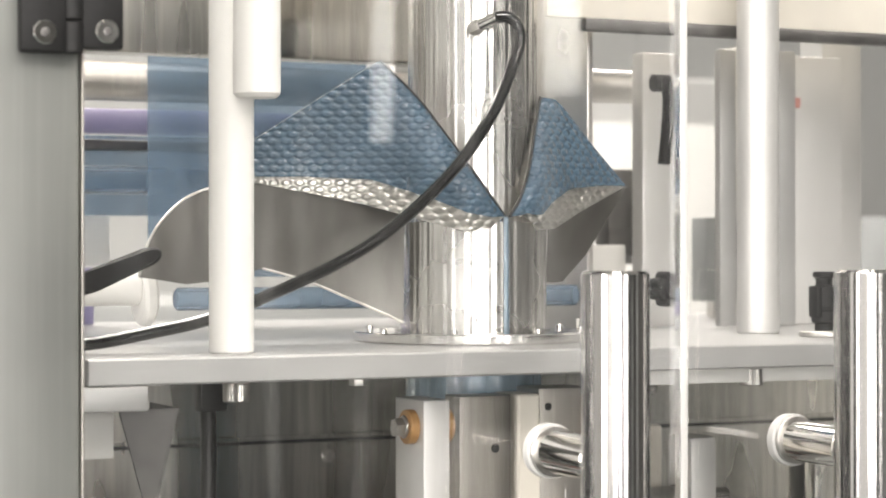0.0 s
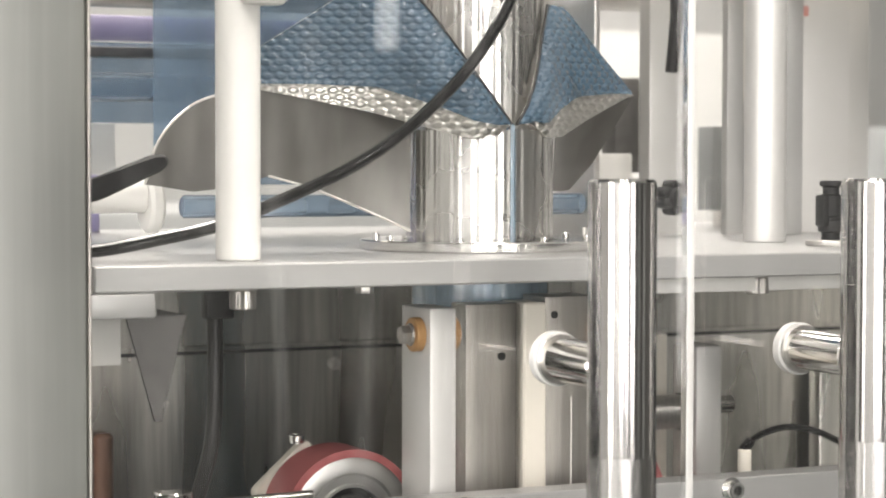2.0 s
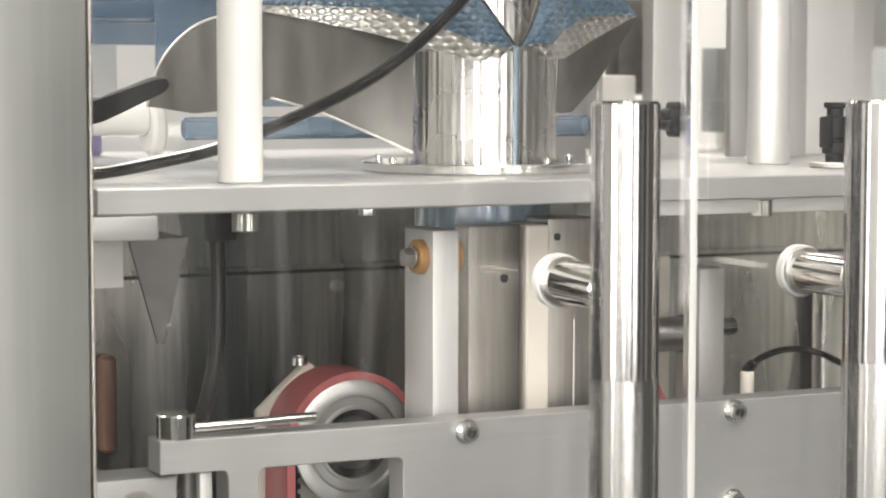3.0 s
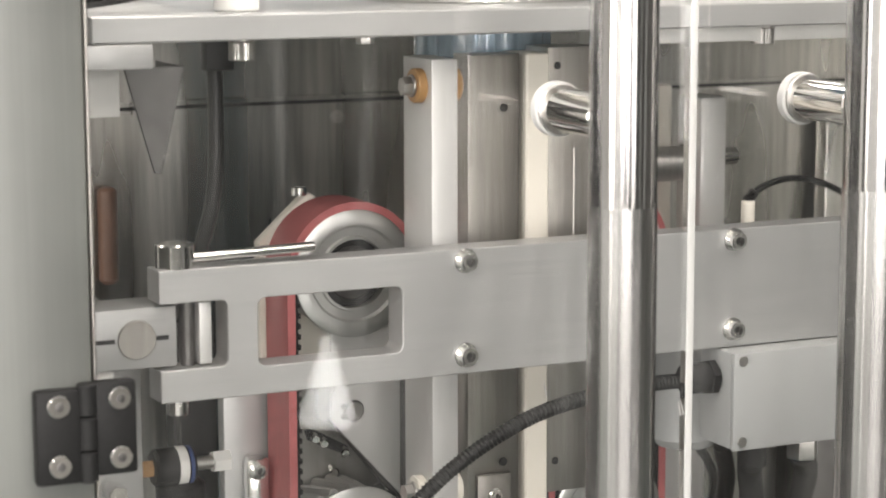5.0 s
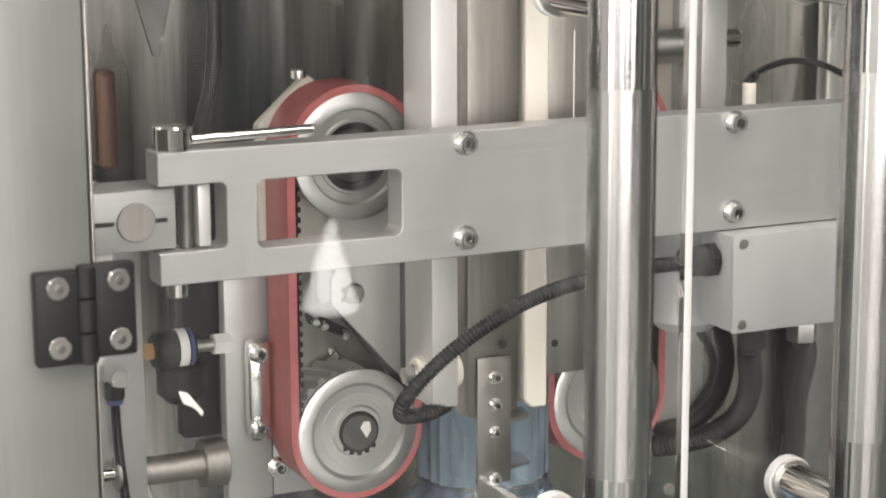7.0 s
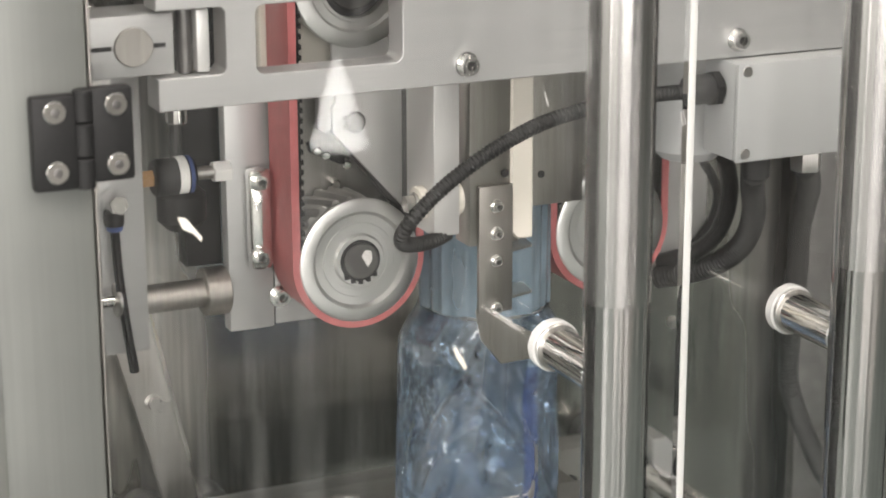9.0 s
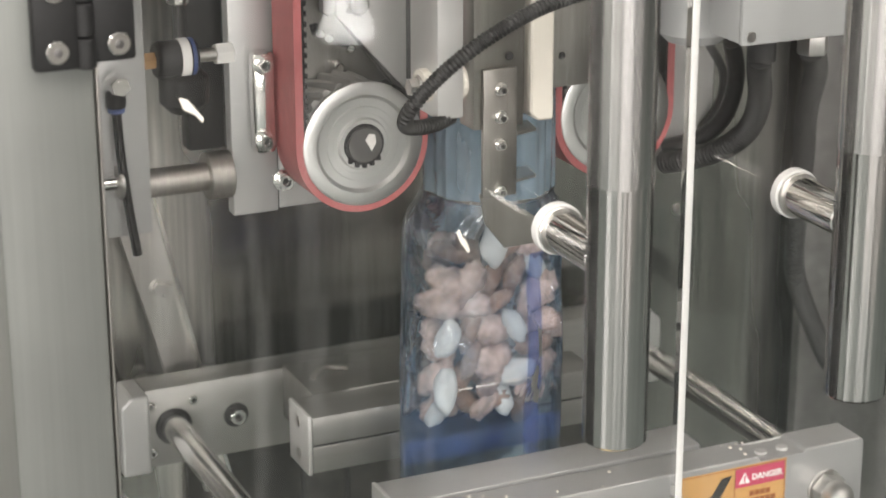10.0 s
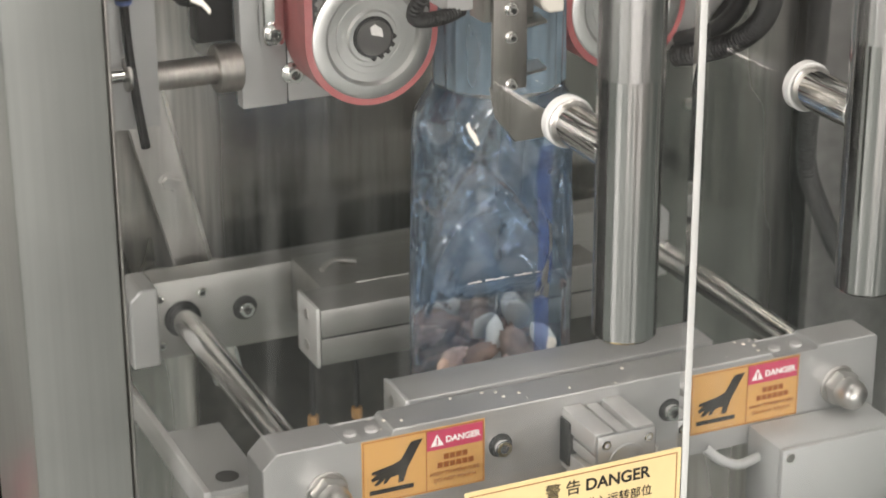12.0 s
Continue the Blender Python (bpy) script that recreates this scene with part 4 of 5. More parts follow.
belt_unit(0.392, 1.0125, 1.233, 0.0495, 1)

shaft = thing("cross_shaft", "ground steel shaft with a clamp ring into the carrier plate", "shaft", (0.03, 0.256, 0.98))
part("rod", cyl((-0.168, 0.256, 0.982), (0.0755, 0.256, 0.982), 0.0115, 32), WORN, shaft)
part("clamp_ring", ring((0.056, 0.256, 0.982), (0.0757, 0.256, 0.982), 0.011, 0.0195, 36), WORN, shaft)
part("clamp_ring", ring((-0.060, 0.256, 0.982), (-0.050, 0.256, 0.982), 0.011, 0.0185, 36), STEEL, shaft)

part("stub", cyl((-0.0657, 0.118, 1.0296), (-0.0541, 0.118, 1.0296), 0.0055, 20), ROD, shaft, "bright end of the shaft")
part("stub_washer", cyl((-0.0541, 0.118, 1.0296), (-0.0511, 0.118, 1.0296), 0.0125, 28), STEEL, shaft)

# ---- front swing beam ----
beam = thing("swing_beam", "wide grey aluminium swing beam across the belt unit", "beam", (0.25, 0.07, 1.178))
YB0, YB1 = 0.05, 0.076


def rounded(a, b, c, d, r):
    """Outline of a rectangle with rounded corners, anticlockwise from its upper right."""
    out = []
    for cx, cz, turn in ((b - r, d - r, 0), (a + r, d - r, 90), (a + r, c + r, 180), (b - r, c + r, 270)):
        out += [(cx + r * math.cos(radians(turn + k * 15)), cz + r * math.sin(radians(turn + k * 15))) for k in range(7)]
    return out


def cut_plate(outer, holes, y0, y1, bevel=0.0007):
    """A plate with its outline and openings in x and z, milled from y0 to y1, edges broken."""
    bm = bmesh.new()
    for lp in [outer] + holes:
        vs = [bm.verts.new((a, y0, b)) for a, b in lp]
        for k in range(len(vs)):
            bm.edges.new((vs[k], vs[(k + 1) % len(vs)]))
    bmesh.ops.triangle_fill(bm, use_beauty=True, use_dissolve=False, edges=list(bm.edges))
    made = bmesh.ops.extrude_face_region(bm, geom=list(bm.faces))["geom"]
    bmesh.ops.translate(bm, vec=(0, y1 - y0, 0), verts=[v for v in made if isinstance(v, bmesh.types.BMVert)])
    bmesh.ops.recalc_face_normals(bm, faces=bm.faces)
    rim = [e for e in bm.edges if len(e.link_faces) == 2 and e.calc_face_angle() > 0.6]
    bmesh.ops.bevel(bm, geom=rim, offset=bevel, segments=1, affect="EDGES")
    return bm


notch = [q for q in rounded(-0.060, 0.0125, 1.2015, 1.2475, 0.005) if q[0] > -0.04]
upper, lower = [q for q in notch if q[1] > 1.225], [q for q in notch if q[1] < 1.225]
fork = [(-0.036, 1.179), (0.72, 1.179), (0.72, 1.2705), (-0.036, 1.2705), (-0.036, 1.2475)] + sorted(upper) + sorted(lower)[::-1] + [(-0.036, 1.2015)]
part("beam_plate", cut_plate(fork, [rounded(0.0345, 0.1435, 1.199, 1.247, 0.006)], YB0, YB1), ALU, beam)
part("fork_insert", box(-0.006, 0.0030, YB0 + 0.006, YB1 + .02, 1.203, 1.246, 0.001), ALU_V, beam)
for x in (0.193, 0.420):
    for z in (1.262, 1.193):
        cap_screw(beam, (x, YB0, z), 0.0068)
pin = part("pivot_pin", lathe((-0.0205, 0.063, 1.2706), (-0.0205, 0.063, 1.287), [(0, 0), (0, .0135), (.0155, .0135), (.0164, .0125), (.0164, 0)], 40), CHROME, beam)
part("pin_lever", cyl((-0.010, 0.060, 1.2768), (0.079, 0.055, 1.2795), 0.0034, 20), CHROME, pin)
part("pin_tail", cyl((-0.0205, 0.063, 1.168), (-0.0205, 0.063, 1.1788), 0.0075, 28), CHROME, beam)
part("fork_pin", cyl((-0.012, 0.065, 1.2015), (-0.012, 0.065, 1.2475), 0.0055, 24), DARKSTEEL, beam)

latch = thing("latch_block", "split aluminium clamp block with a round steel pin", "clamp", (-0.06, 0.08, 1.2025))
part("block", box(-0.105, -0.022, 0.056, 0.098, 1.2035, 1.2455, 0.0015), ALU, latch)
part("pin", cyl((-0.0505, 0.05565, 1.224), (-0.0505, 0.0535, 1.224), 0.0135, 44, 0.0006), WORN, latch)
for sa, sb in ((-0.081, -0.0655), (-0.0365, -0.028)):
    part("split_slot", box(sa, sb, 0.0553, 0.0562, 1.2225, 1.2255, 0), DARK, latch)

part("white_spacer", box(-0.082, -0.066, 0.060, 0.09, 1.197, 1.2033, 0.0005), WHITE, latch)
for q in ((-0.078, 0.07, 1.2455), (-0.072, 0.085, 1.2455)):
    cap_screw(latch, q, 0.004, (0, 0, 1), False)

terminal = thing("terminal_box", "light grey plastic terminal box under the beam", "junction box", (0.46, 0.06, 1.1))
part("box_body", box(0.409, 0.53, 0.034, 0.078, 1.102, 1.178, 0.0025), GREYBOX, terminal)
part("lid", box(0.4085, 0.5305, 0.0285, 0.0335, 1.1015, 1.1785, 0.0022), GREYBOX, terminal)
for q in ((0.4165, 1.172), (0.4165, 1.1085), (0.522, 1.172), (0.522, 1.1085)):
    part("lid_screw", cyl((q[0], 0.0286, q[1]), (q[0], 0.0275, q[1]), 0.0042, 20, 0.0004), STEEL, terminal)
part("cable_gland", cyl((0.380, 0.056, 1.1555), (0.4088, 0.056, 1.1555), 0.0115, 28), BLACK, terminal)
part("gland_nut", hexprism((0.4005, 0.056, 1.1555), (0.4070, 0.056, 1.1555), 0.0145), BLACK, terminal)
part("lower_gland", hexprism((0.487, 0.05, 1.1018), (0.487, 0.05, 1.084), 0.0125), STEEL, terminal, "metal cable gland")
part("lower_gland", cyl((0.447, 0.06, 1.1018), (0.447, 0.06, 1.080), 0.0115), BLACK, terminal)

conduit = thing("corrugated_conduit", "black corrugated conduit from the box to the heater", "cable conduit", (0.15, 0.06, 1.05))
part("conduit", sweep([(0.392, 0.055, 1.1550), (0.350, 0.052, 1.1560), (0.300, 0.050, 1.1525), (0.252, 0.050, 1.1430), (0.212, 0.050, 1.1265), (0.180, 0.053, 1.1060), (0.158, 0.058, 1.0850), (0.149, 0.066, 1.0680), (0.156, 0.078, 1.0560), (0.180, 0.088, 1.0525), (0.200, 0.098, 1.0545)], 0.0050, 14, 8, 0.0010, 0.0034), RUBBER, conduit)


def cable(name, label, pts, r, mat, corr=False):
    c = thing(name, label, "cable", tuple(min(p[i] for p in pts) if i == 2 else pts[0][i] for i in range(3)))
    part("sheath", sweep(pts, r, 12, 8, 0.001 if corr else 0, 0.004), mat, c)
    return c


cable("black_cable", "thick black cable looping up to the box", [(0.447, 0.062, 1.082), (0.4648, 0.09, 1.0639), (0.4865, 0.12, 1.0304), (0.497, 0.15, 0.9971), (0.4921, 0.18, 0.9723), (0.4781, 0.21, 0.9568), (0.4647, 0.235, 0.9481)], 0.0092, RUBBER, True)
cable("black_cable", "black cable curving behind the pulley", [(0.4765, 0.15, 1.0727), (0.4948, 0.17, 1.0369), (0.4985, 0.19, 0.9992), (0.4877, 0.21, 0.975), (0.4701, 0.24, 0.96)], 0.0075, RUBBER)
cable("black_cable", "thin black cable beside the pulley", [(0.4969, 0.22, 1.0551), (0.519, 0.23, 1.0251), (0.5238, 0.24, 0.9964), (0.5074, 0.245, 0.9701)], 0.004, RUBBER)
cable("black_cable", "thick black conduit hanging down the back panel", [(0.487, 0.05, 1.086), (0.526, 0.1, 1.0548), (0.5601, 0.16, 1.0019), (0.6007, 0.22, 0.9451), (0.64, 0.28, 0.8852), (0.6507, 0.3, 0.8328), (0.6539, 0.3, 0.7924), (0.682, 0.31, 0.7381), (0.7151, 0.32, 0.6848), (0.7548, 0.33, 0.6499)], 0.0090, RUBBER, True)
cable("black_hose", "shiny black hose rising to the tube", [(-0.11, 0.118, 1.4480), (-0.058, 0.118, 1.4490), (-0.005, 0.124, 1.4570), (0.033, 0.128, 1.4645), (0.071, 0.128, 1.4780), (0.133, 0.125, 1.5050), (0.178, 0.125, 1.5320), (0.225, 0.125, 1.5730), (0.258, 0.128, 1.6140), (0.280, 0.132, 1.6550), (0.2885, 0.136, 1.6800), (0.281, 0.138, 1.6925), (0.269, 0.140, 1.6930)], 0.0047, HOSE)
fit_ = thing("hose_fitting", "small steel hose elbow on the tube", "fitting", (0.262, 0.15, 1.68))
part("elbow", cyl((0.270, 0.140, 1.6928), (0.258, 0.148, 1.686), 0.0045, 16), CHROME, fit_)
part("nut", hexprism((0.260, 0.147, 1.687), (0.256, 0.155, 1.684), 0.0058), STEEL, fit_)
cable("black_hose", "thin black air hose over the cabinet", [(0.478, 0.12, 1.283), (0.497, 0.125, 1.291), (0.525, 0.13, 1.295), (0.56, 0.14, 1.289), (0.60, 0.16, 1.275)], 0.0028, HOSE)
cable("black_cable", "black cable hanging inside the cabinet", [(0.06, 0.21, 1.42), (0.058, 0.20, 1.36), (0.055, 0.20, 1.30), (0.045, 0.21, 1.25)], 0.006, RUBBER)
tapeb = thing("cable_clip", "black clip holding a cable under the deck", "clip", (0.06, 0.2, 1.39))
part("body", box(0.05, 0.072, 0.195, 0.21, 1.393, 1.422, 0.002), BLACK, tapeb)

# ---- things on the cabinet's right ----
gearbox = thing("bearing_housing", "grey bearing housing with a dark shaft stub", "bearing", (0.47, 0.22, 1.27))
part("plate", box(0.4855, 0.512, 0.205, 0.245, 1.18, 1.357, 0.004), ALU_V, gearbox)
part("rear_plate", box(0.445, 0.4885, 0.255, 0.268, 1.18, 1.364, 0.003), CREAM, gearbox)
part("shaft_stub", cyl((0.44, 0.225, 1.300), (0.4853, 0.225, 1.300), 0.0145, 36), STEEL, gearbox)
part("stub_cap", ring((0.480, 0.225, 1.300), (0.4854, 0.225, 1.300), 0.0138, 0.0158, 36), DARKSTEEL, gearbox)
part("shaft_end", cyl((0.5122, 0.225, 1.304), (0.533, 0.225, 1.304), 0.0075, 24), CHROME, gearbox)
motor = thing("actuator", "grey cylindrical actuator behind the beam", "actuator", (0.42, 0.12, 1.08))
part("body", cyl((0.425, 0.125, 1.085), (0.425, 0.125, 1.18), 0.030, 40, 0.008), GREYBOX, motor)
nipple = thing("air_fitting", "small white push-in air fitting", "fitting", (0.478, 0.12, 1.230))
part("body", cyl((0.478, 0.12, 1.2300), (0.478, 0.12, 1.2805), 0.0055, 20), CREAM, nipple)
part("plug", cyl((0.478, 0.1225, 1.2795), (0.486, 0.123, 1.2870), 0.0042, 16), BLACK, nipple)

# ---- things by the left post ----
# orange rod laid on the panel in place of a blurred orange reflection
orange_o = thing("orange_reflection", "dull orange rod standing in for a reflection on the back panel", "hose", (0.0558, 0.49, 1.1870))
part("sheath", cyl((0.0558, 0.4915, 1.1870), (0.0558, 0.4915, 1.2730), 0.0085, 24, 0.004), ORANGE, orange_o)
hangplate = thing("hanger_plate", "narrow aluminium hanger plate beside the post", "plate", (-0.05, 0.12, 1.0))
part("plate", box(-0.072, -0.0275, 0.125, 0.131, 0.986, 1.19, 0.0008), ALU, hangplate)
elbow = thing("air_fitting", "brass air elbow with a clear black hose", "fitting", (-0.05, 0.118, 1.09))
part("threaded_nut", hexprism((-0.053, 0.118, 1.1045), (-0.053, 0.098, 1.1045), 0.0075), ROD, elbow)
part("elbow_body", cyl((-0.053, 0.114, 1.0975), (-0.053, 0.114, 1.086), 0.0072, 24), BLACK, elbow)
part("release_ring", cyl((-0.053, 0.114, 1.0862), (-0.053, 0.114, 1.0822), 0.0062, 24), BLUETAPE, elbow)
part("hose", sweep([(-0.053, 0.114, 1.083), (-0.052, 0.112, 1.05), (-0.048, 0.112, 1.01), (-0.043, 0.114, 0.975)], 0.0035, 12), HOSE, elbow)
valve = thing("pressure_regulator", "small black pressure regulator with a pale label", "regulator", (0.0, 0.15, 1.08))
part("body", cyl((-0.013, 0.15, 1.108), (0.018, 0.15, 1.108), 0.014, 32, 0.002), BLACK, valve)
part("bowl", cyl((0.010, 0.156, 1.066), (0.010, 0.156, 1.100), 0.0185, 32, 0.008), BLACK, valve)
part("label", ring((0.004, 0.15, 1.108), (0.012, 0.15, 1.108), 0.0138, 0.0144, 32), WHITEINK, valve, "pale label band")
part("inlet", hexprism((-0.026, 0.15, 1.108), (-0.0132, 0.15, 1.108), 0.0068), BRONZE, valve)
part("inlet_pipe", cyl((-0.040, 0.15, 1.108), (-0.0262, 0.15, 1.108), 0.0045, 20), DARKSTEEL, valve)
part("blue_band", ring((0.0124, 0.15, 1.108), (0.0160, 0.15, 1.108), 0.0138, 0.0144, 32), BLUETAPE, valve, "dark blue band")
part("outlet", cyl((0.018, 0.15, 1.108), (0.036, 0.15, 1.108), 0.005, 20), STEEL, valve)
part("outlet_nut", hexprism((0.033, 0.15, 1.108), (0.046, 0.15, 1.108), 0.0085), WHITE, valve)
upbar = thing("dark_upright", "dark steel upright behind the regulator", "post", (0.04, 0.29, 0.95))
part("bar", box(0.048, 0.078, 0.27, 0.29, 1.00, 1.19, 0.001), BLACK, upbar)
arm = thing("slanted_arm", "slanted bent steel arm running down to the jaw rods", "arm", (0.01, 0.47, 0.6))
part("web", prism([(0.0054, 1.0), (0.053, 1.0), (0.1399, 0.6), (0.111, 0.6)], 0.470, 0.474, 0.0008), STEEL, arm)
part("lip", prism([(0.049, 1.0), (0.053, 1.0), (0.1399, 0.6), (0.1359, 0.6)], 0.462, 0.4698, 0.0004), ROD, arm)
for q in ((0.0738, 0.468, 0.8138), (0.0817, 0.468, 0.8104), (0.0621, 0.468, 0.8763)):
    hex_bolt(arm, (q[0], 0.470, q[2]), 0.0062, long=0.005)

# ---- sealing jaws ----
ZR = 0.700
XL, XR = 0.066, 0.542
YF, YR = 0.129, 0.345          # front faces of the two bars when the jaws are shut


def jaw_sticker(jaw, x0, y, z0, z1):
    x1 = x0 + 0.104
    xm = x0 + 0.0545
    s = part("warning_label", box(x0, x1, y - 0.0006, y - 0.0001, z0, z1, 0), YELLOW, jaw, "orange hot-surface warning label")
    part("danger_field", box(xm, x1 - 0.002, y - 0.0010, y - 0.0007, z1 - 0.019, z1 - 0.002, 0), PINK, s)
    lettering("danger_word", "DANGER", 0.0073, (xm + 0.0156, y - 0.0014, z1 - 0.0135), WHITEINK, s, weight=0.00022)
    part("triangle", prism([(xm + 0.003, z1 - 0.0155), (xm + 0.014, z1 - 0.0155), (xm + 0.0085, z1 - 0.0055)], y - 0.0014, y - 0.0011, 0), WHITEINK, s)
    part("exclamation_bar", box(xm + 0.0079, xm + 0.0091, y - 0.0018, y - 0.0015, z1 - 0.0145, z1 - 0.0085, 0), PINK, s)
    bm = bmesh.new()
    box(x0 + .006, x0 + .043, y - 0.0010, y - 0.0007, z0 + .0080, z0 + .0118, 0, bm)
    palm = ((.0409, .0478), (.0509, .0488), (.0380, .0260), (.0345, .0150), (.0300, .0146), (.0305, .0215), (.0240, .0205), (.0200, .0160), (.0175, .0160), (.0190, .0202), (.0130, .0155), (.0100, .0160), (.0140, .0210), (.0085, .0192), (.0072, .0218), (.0125, .0250), (.0078, .0256), (.0085, .0280), (.0258, .0312), (.0325, .0340))
    prism([(x0 + a, z0 + b) for a, b in palm], y - 0.0010, y - 0.0007, 0, bm)
    part("pictogram_bar", bm, INK, s)
    bm = bmesh.new()
    for a, b, c, d in ((x0 + .001, x1 - .001, z1 - .0016, z1 - .001), (x0 + .001, x1 - .001, z0 + .001, z0 + .0016), (x0 + .001, x0 + .0016, z0 + .001, z1 - .001), (x1 - .0016, x1 - .001, z0 + .001, z1 - .001), (xm - .0008, xm - .0002, z0 + .001, z1 - .001)):
        box(a, b, y - 0.0009, y - 0.0007, c, d, 0, bm)
    part("border", bm, BROWNINK, s)
    bm = bmesh.new()
    for row, (n, w) in enumerate(((4, .0045), (6, .0045))):
        for k in range(n):
            a = (xm + x1) / 2 - n * .0053 / 2 + k * .0053
            box(a, a + w, y - 0.0009, y - 0.0007, z1 - .0285 - row * .0068, z1 - .0238 - row * .0068, 0, bm)
    part("text_bar", bm, BROWNINK, s)
    lettering("small_text", "HIGH TEMPERATURE", 0.0046, ((xm + x1) / 2 - .001, y - 0.0010, z1 - .0415), BROWNINK, s, align="CENTER")
    lettering("small_text", "DO NOT TOUCH", 0.0046, ((xm + x1) / 2 - .001, y - 0.0010, z1 - .0475), BROWNINK, s, align="CENTER")


def front_jaw():
    j = thing("front_jaw", "milled aluminium sealing jaw bar with orange warning labels", "sealing jaw", (0.29, YF, 0.662))
    y0, y1 = YF, YF + 0.036
    ch = 0.012
    part("bar", prism([(0.015 + .006, 0.662), (0.567 - .006, 0.662), (0.567, 0.668), (0.567, 0.737), (0.564, 0.740), (0.508, 0.740), (0.507, 0.7362), (0.463, 0.7362), (0.462, 0.7415), (0.122, 0.7415), (0.121, 0.7362), (0.082, 0.7362), (0.081, 0.740), (0.015 + ch, 0.740), (0.015, 0.740 - ch), (0.015, 0.668)], y0, y1, 0.0010), ALU, j, smooth=False)
    for x in (XL, XR):
        part("guide_rod", cyl((x, y1 + 0.0004, ZR), (x, YF + 0.52, ZR), 0.0125, 40), ROD, j, "bright ground steel guide rod")
    part("end_plate", box(0.1482, 0.1518, y1 + 0.002, 0.2125, 0.688, 0.744, 0.0006), ALU_V, j, "pale end plate of the seal blocks")
    part("heat_block", box(0.152, 0.430, y1 + 0.0050, 0.2135, 0.7165, 0.7425, 0.0012), ALU, j, "milled aluminium seal block")
    part("insulation_strip", box(0.152, 0.430, y1 + 0.0003, y1 + 0.0046, 0.695, 0.7375, 0), DARK, j, "dark insulating strip")
    part("heat_block", box(0.152, 0.430, y1 + 0.0004, 0.2135, 0.690, 0.7145, 0.0012), ALU, j)
    for z in (0.732, 0.702):
        part("heater_end", cyl((0.1484, 0.196, z), (0.1474, 0.196, z), 0.0045, 20, 0.0003), STEEL, j)
    jaw_sticker(j, 0.095, y0, 0.681, 0.736)
    jaw_sticker(j, 0.385, y0, 0.681, 0.736)
    for x in (0.213, 0.366):
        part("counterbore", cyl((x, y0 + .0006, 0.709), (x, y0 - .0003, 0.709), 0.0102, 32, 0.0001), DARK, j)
        cap_screw(j, (x, y0 - .0004, 0.709), 0.0072, washer=False)
    for x in (XL, XR - 0.013):
        part("nut_washer", cyl((x, y0, 0.7), (x, y0 - .003, 0.7), 0.0172, 36), STEEL, j)
        nut = part("dome_nut", hexprism((x, y0 - .003, 0.7), (x, y0 - .015, 0.7), 0.0158), STEEL, j, "satin steel dome nut")
        part("dome", lathe((x, y0 - .017, 0.7), (x, y0 - .036, 0.7), [(-.002, .0134), (.006, .0132), (.011, .0115), (.0155, .0075), (.0180, 0)], 36), STEEL, nut)
    for x in (0.092, 0.110, 0.474, 0.495):
        part("top_screw", cyl((x, y0 + .016, 0.7358), (x, y0 + .016, 0.7384), 0.0052, 24, 0.0006), ALU_V, j)
    # compact air cylinder on the front
    ax0, ax1, az0, az1 = 0.267, 0.319, 0.680, 0.732
    bm = bmesh.new()
    for a, b, c, d in ((ax0, ax0 + .017, az0, az0 + .017), (ax1 - .017, ax1, az0, az0 + .017), (ax0, ax0 + .017, az1 - .017, az1), (ax1 - .017, ax1, az1 - .017, az1), (ax0 + .008, ax1 - .008, az0 + .008, az1 - .008), (ax0 + .021, ax1 - .021, az0 + .002, az1 - .002), (ax0 + .002, ax1 - .002, az0 + .021, az1 - .021)):
        box(a, b, y0 - 0.056, y0 - 0.0004, c, d, 0.0006, bm)
    cy = part("air_cylinder", bm, ALU_V, j, "ribbed aluminium air cylinder")
    part("end_plate", box(ax0, ax1, y0 - 0.061, y0 - 0.0565, az0, az1, 0.003), ALU, cy)
    part("end_ring", ring((0.293, y0 - .061, 0.706), (0.293, y0 - .0625, 0.706), 0.0125, 0.0165, 36), ALU, cy)
    for sx in (ax0 + .0075, ax1 - .0075):
        for sz in (az0 + .0075, az1 - .0075):
            cap_screw(cy, (sx, y0 - .0585, sz), 0.0040, washer=False)
    part("port_block", box(ax1 + .0003, ax1 + .010, y0 - 0.048, y0 - 0.030, az0 + .006, az0 + .026, 0.0015), ALU_V, cy)
    part("rear_gasket", box(ax0 - .002, ax0 + .006, y0 - 0.016, y0 - 0.0006, az0 + .006, az1 - .008, 0.0008), DARK, cy, "dark rubber gasket")
    part("hose_barb", cyl((0.286, y0 - .045, 0.6796), (0.286, y0 - .045, 0.651), 0.005, 16), STEEL, cy)
    part("air_hose", sweep([(0.286, y0 - .045, 0.652), (0.289, y0 - .045, 0.63), (0.31, y0 - .04, 0.615), (0.36, y0 - .03, 0.62)], 0.0035, 10), HOSE, cy)
    rnd = random.Random(5)
    bm = bmesh.new()
    for k in range(26):
        cx_, cy_, r_ = rnd.uniform(.11, .47), rnd.uniform(y0 + .003, y0 + .033), rnd.uniform(.0005, .0013)
        box(cx_ - r_, cx_ + r_, cy_ - r_, cy_ + r_, 0.7416, 0.7416 + r_, 0, bm)
    part("crumbs", bm, CREAM, j, "pale crumbs lying on the bar")["kind"] = "stuff"
    # terminal box below the right end
    bx0, bx1, bz0, bz1 = 0.441, 0.557, 0.613, 0.681
    tb = part("side_box", box(bx0, bx1, y0 - 0.050, y0 - 0.0012, bz0, bz1, 0.003), GREYBOX, j, "light grey plastic box")
    part("side_lid", box(bx0 - .0005, bx1 + .0005, y0 - 0.057, y0 - 0.0505, bz0 - .0005, bz1 + .0005, 0.002), GREYBOX, tb)
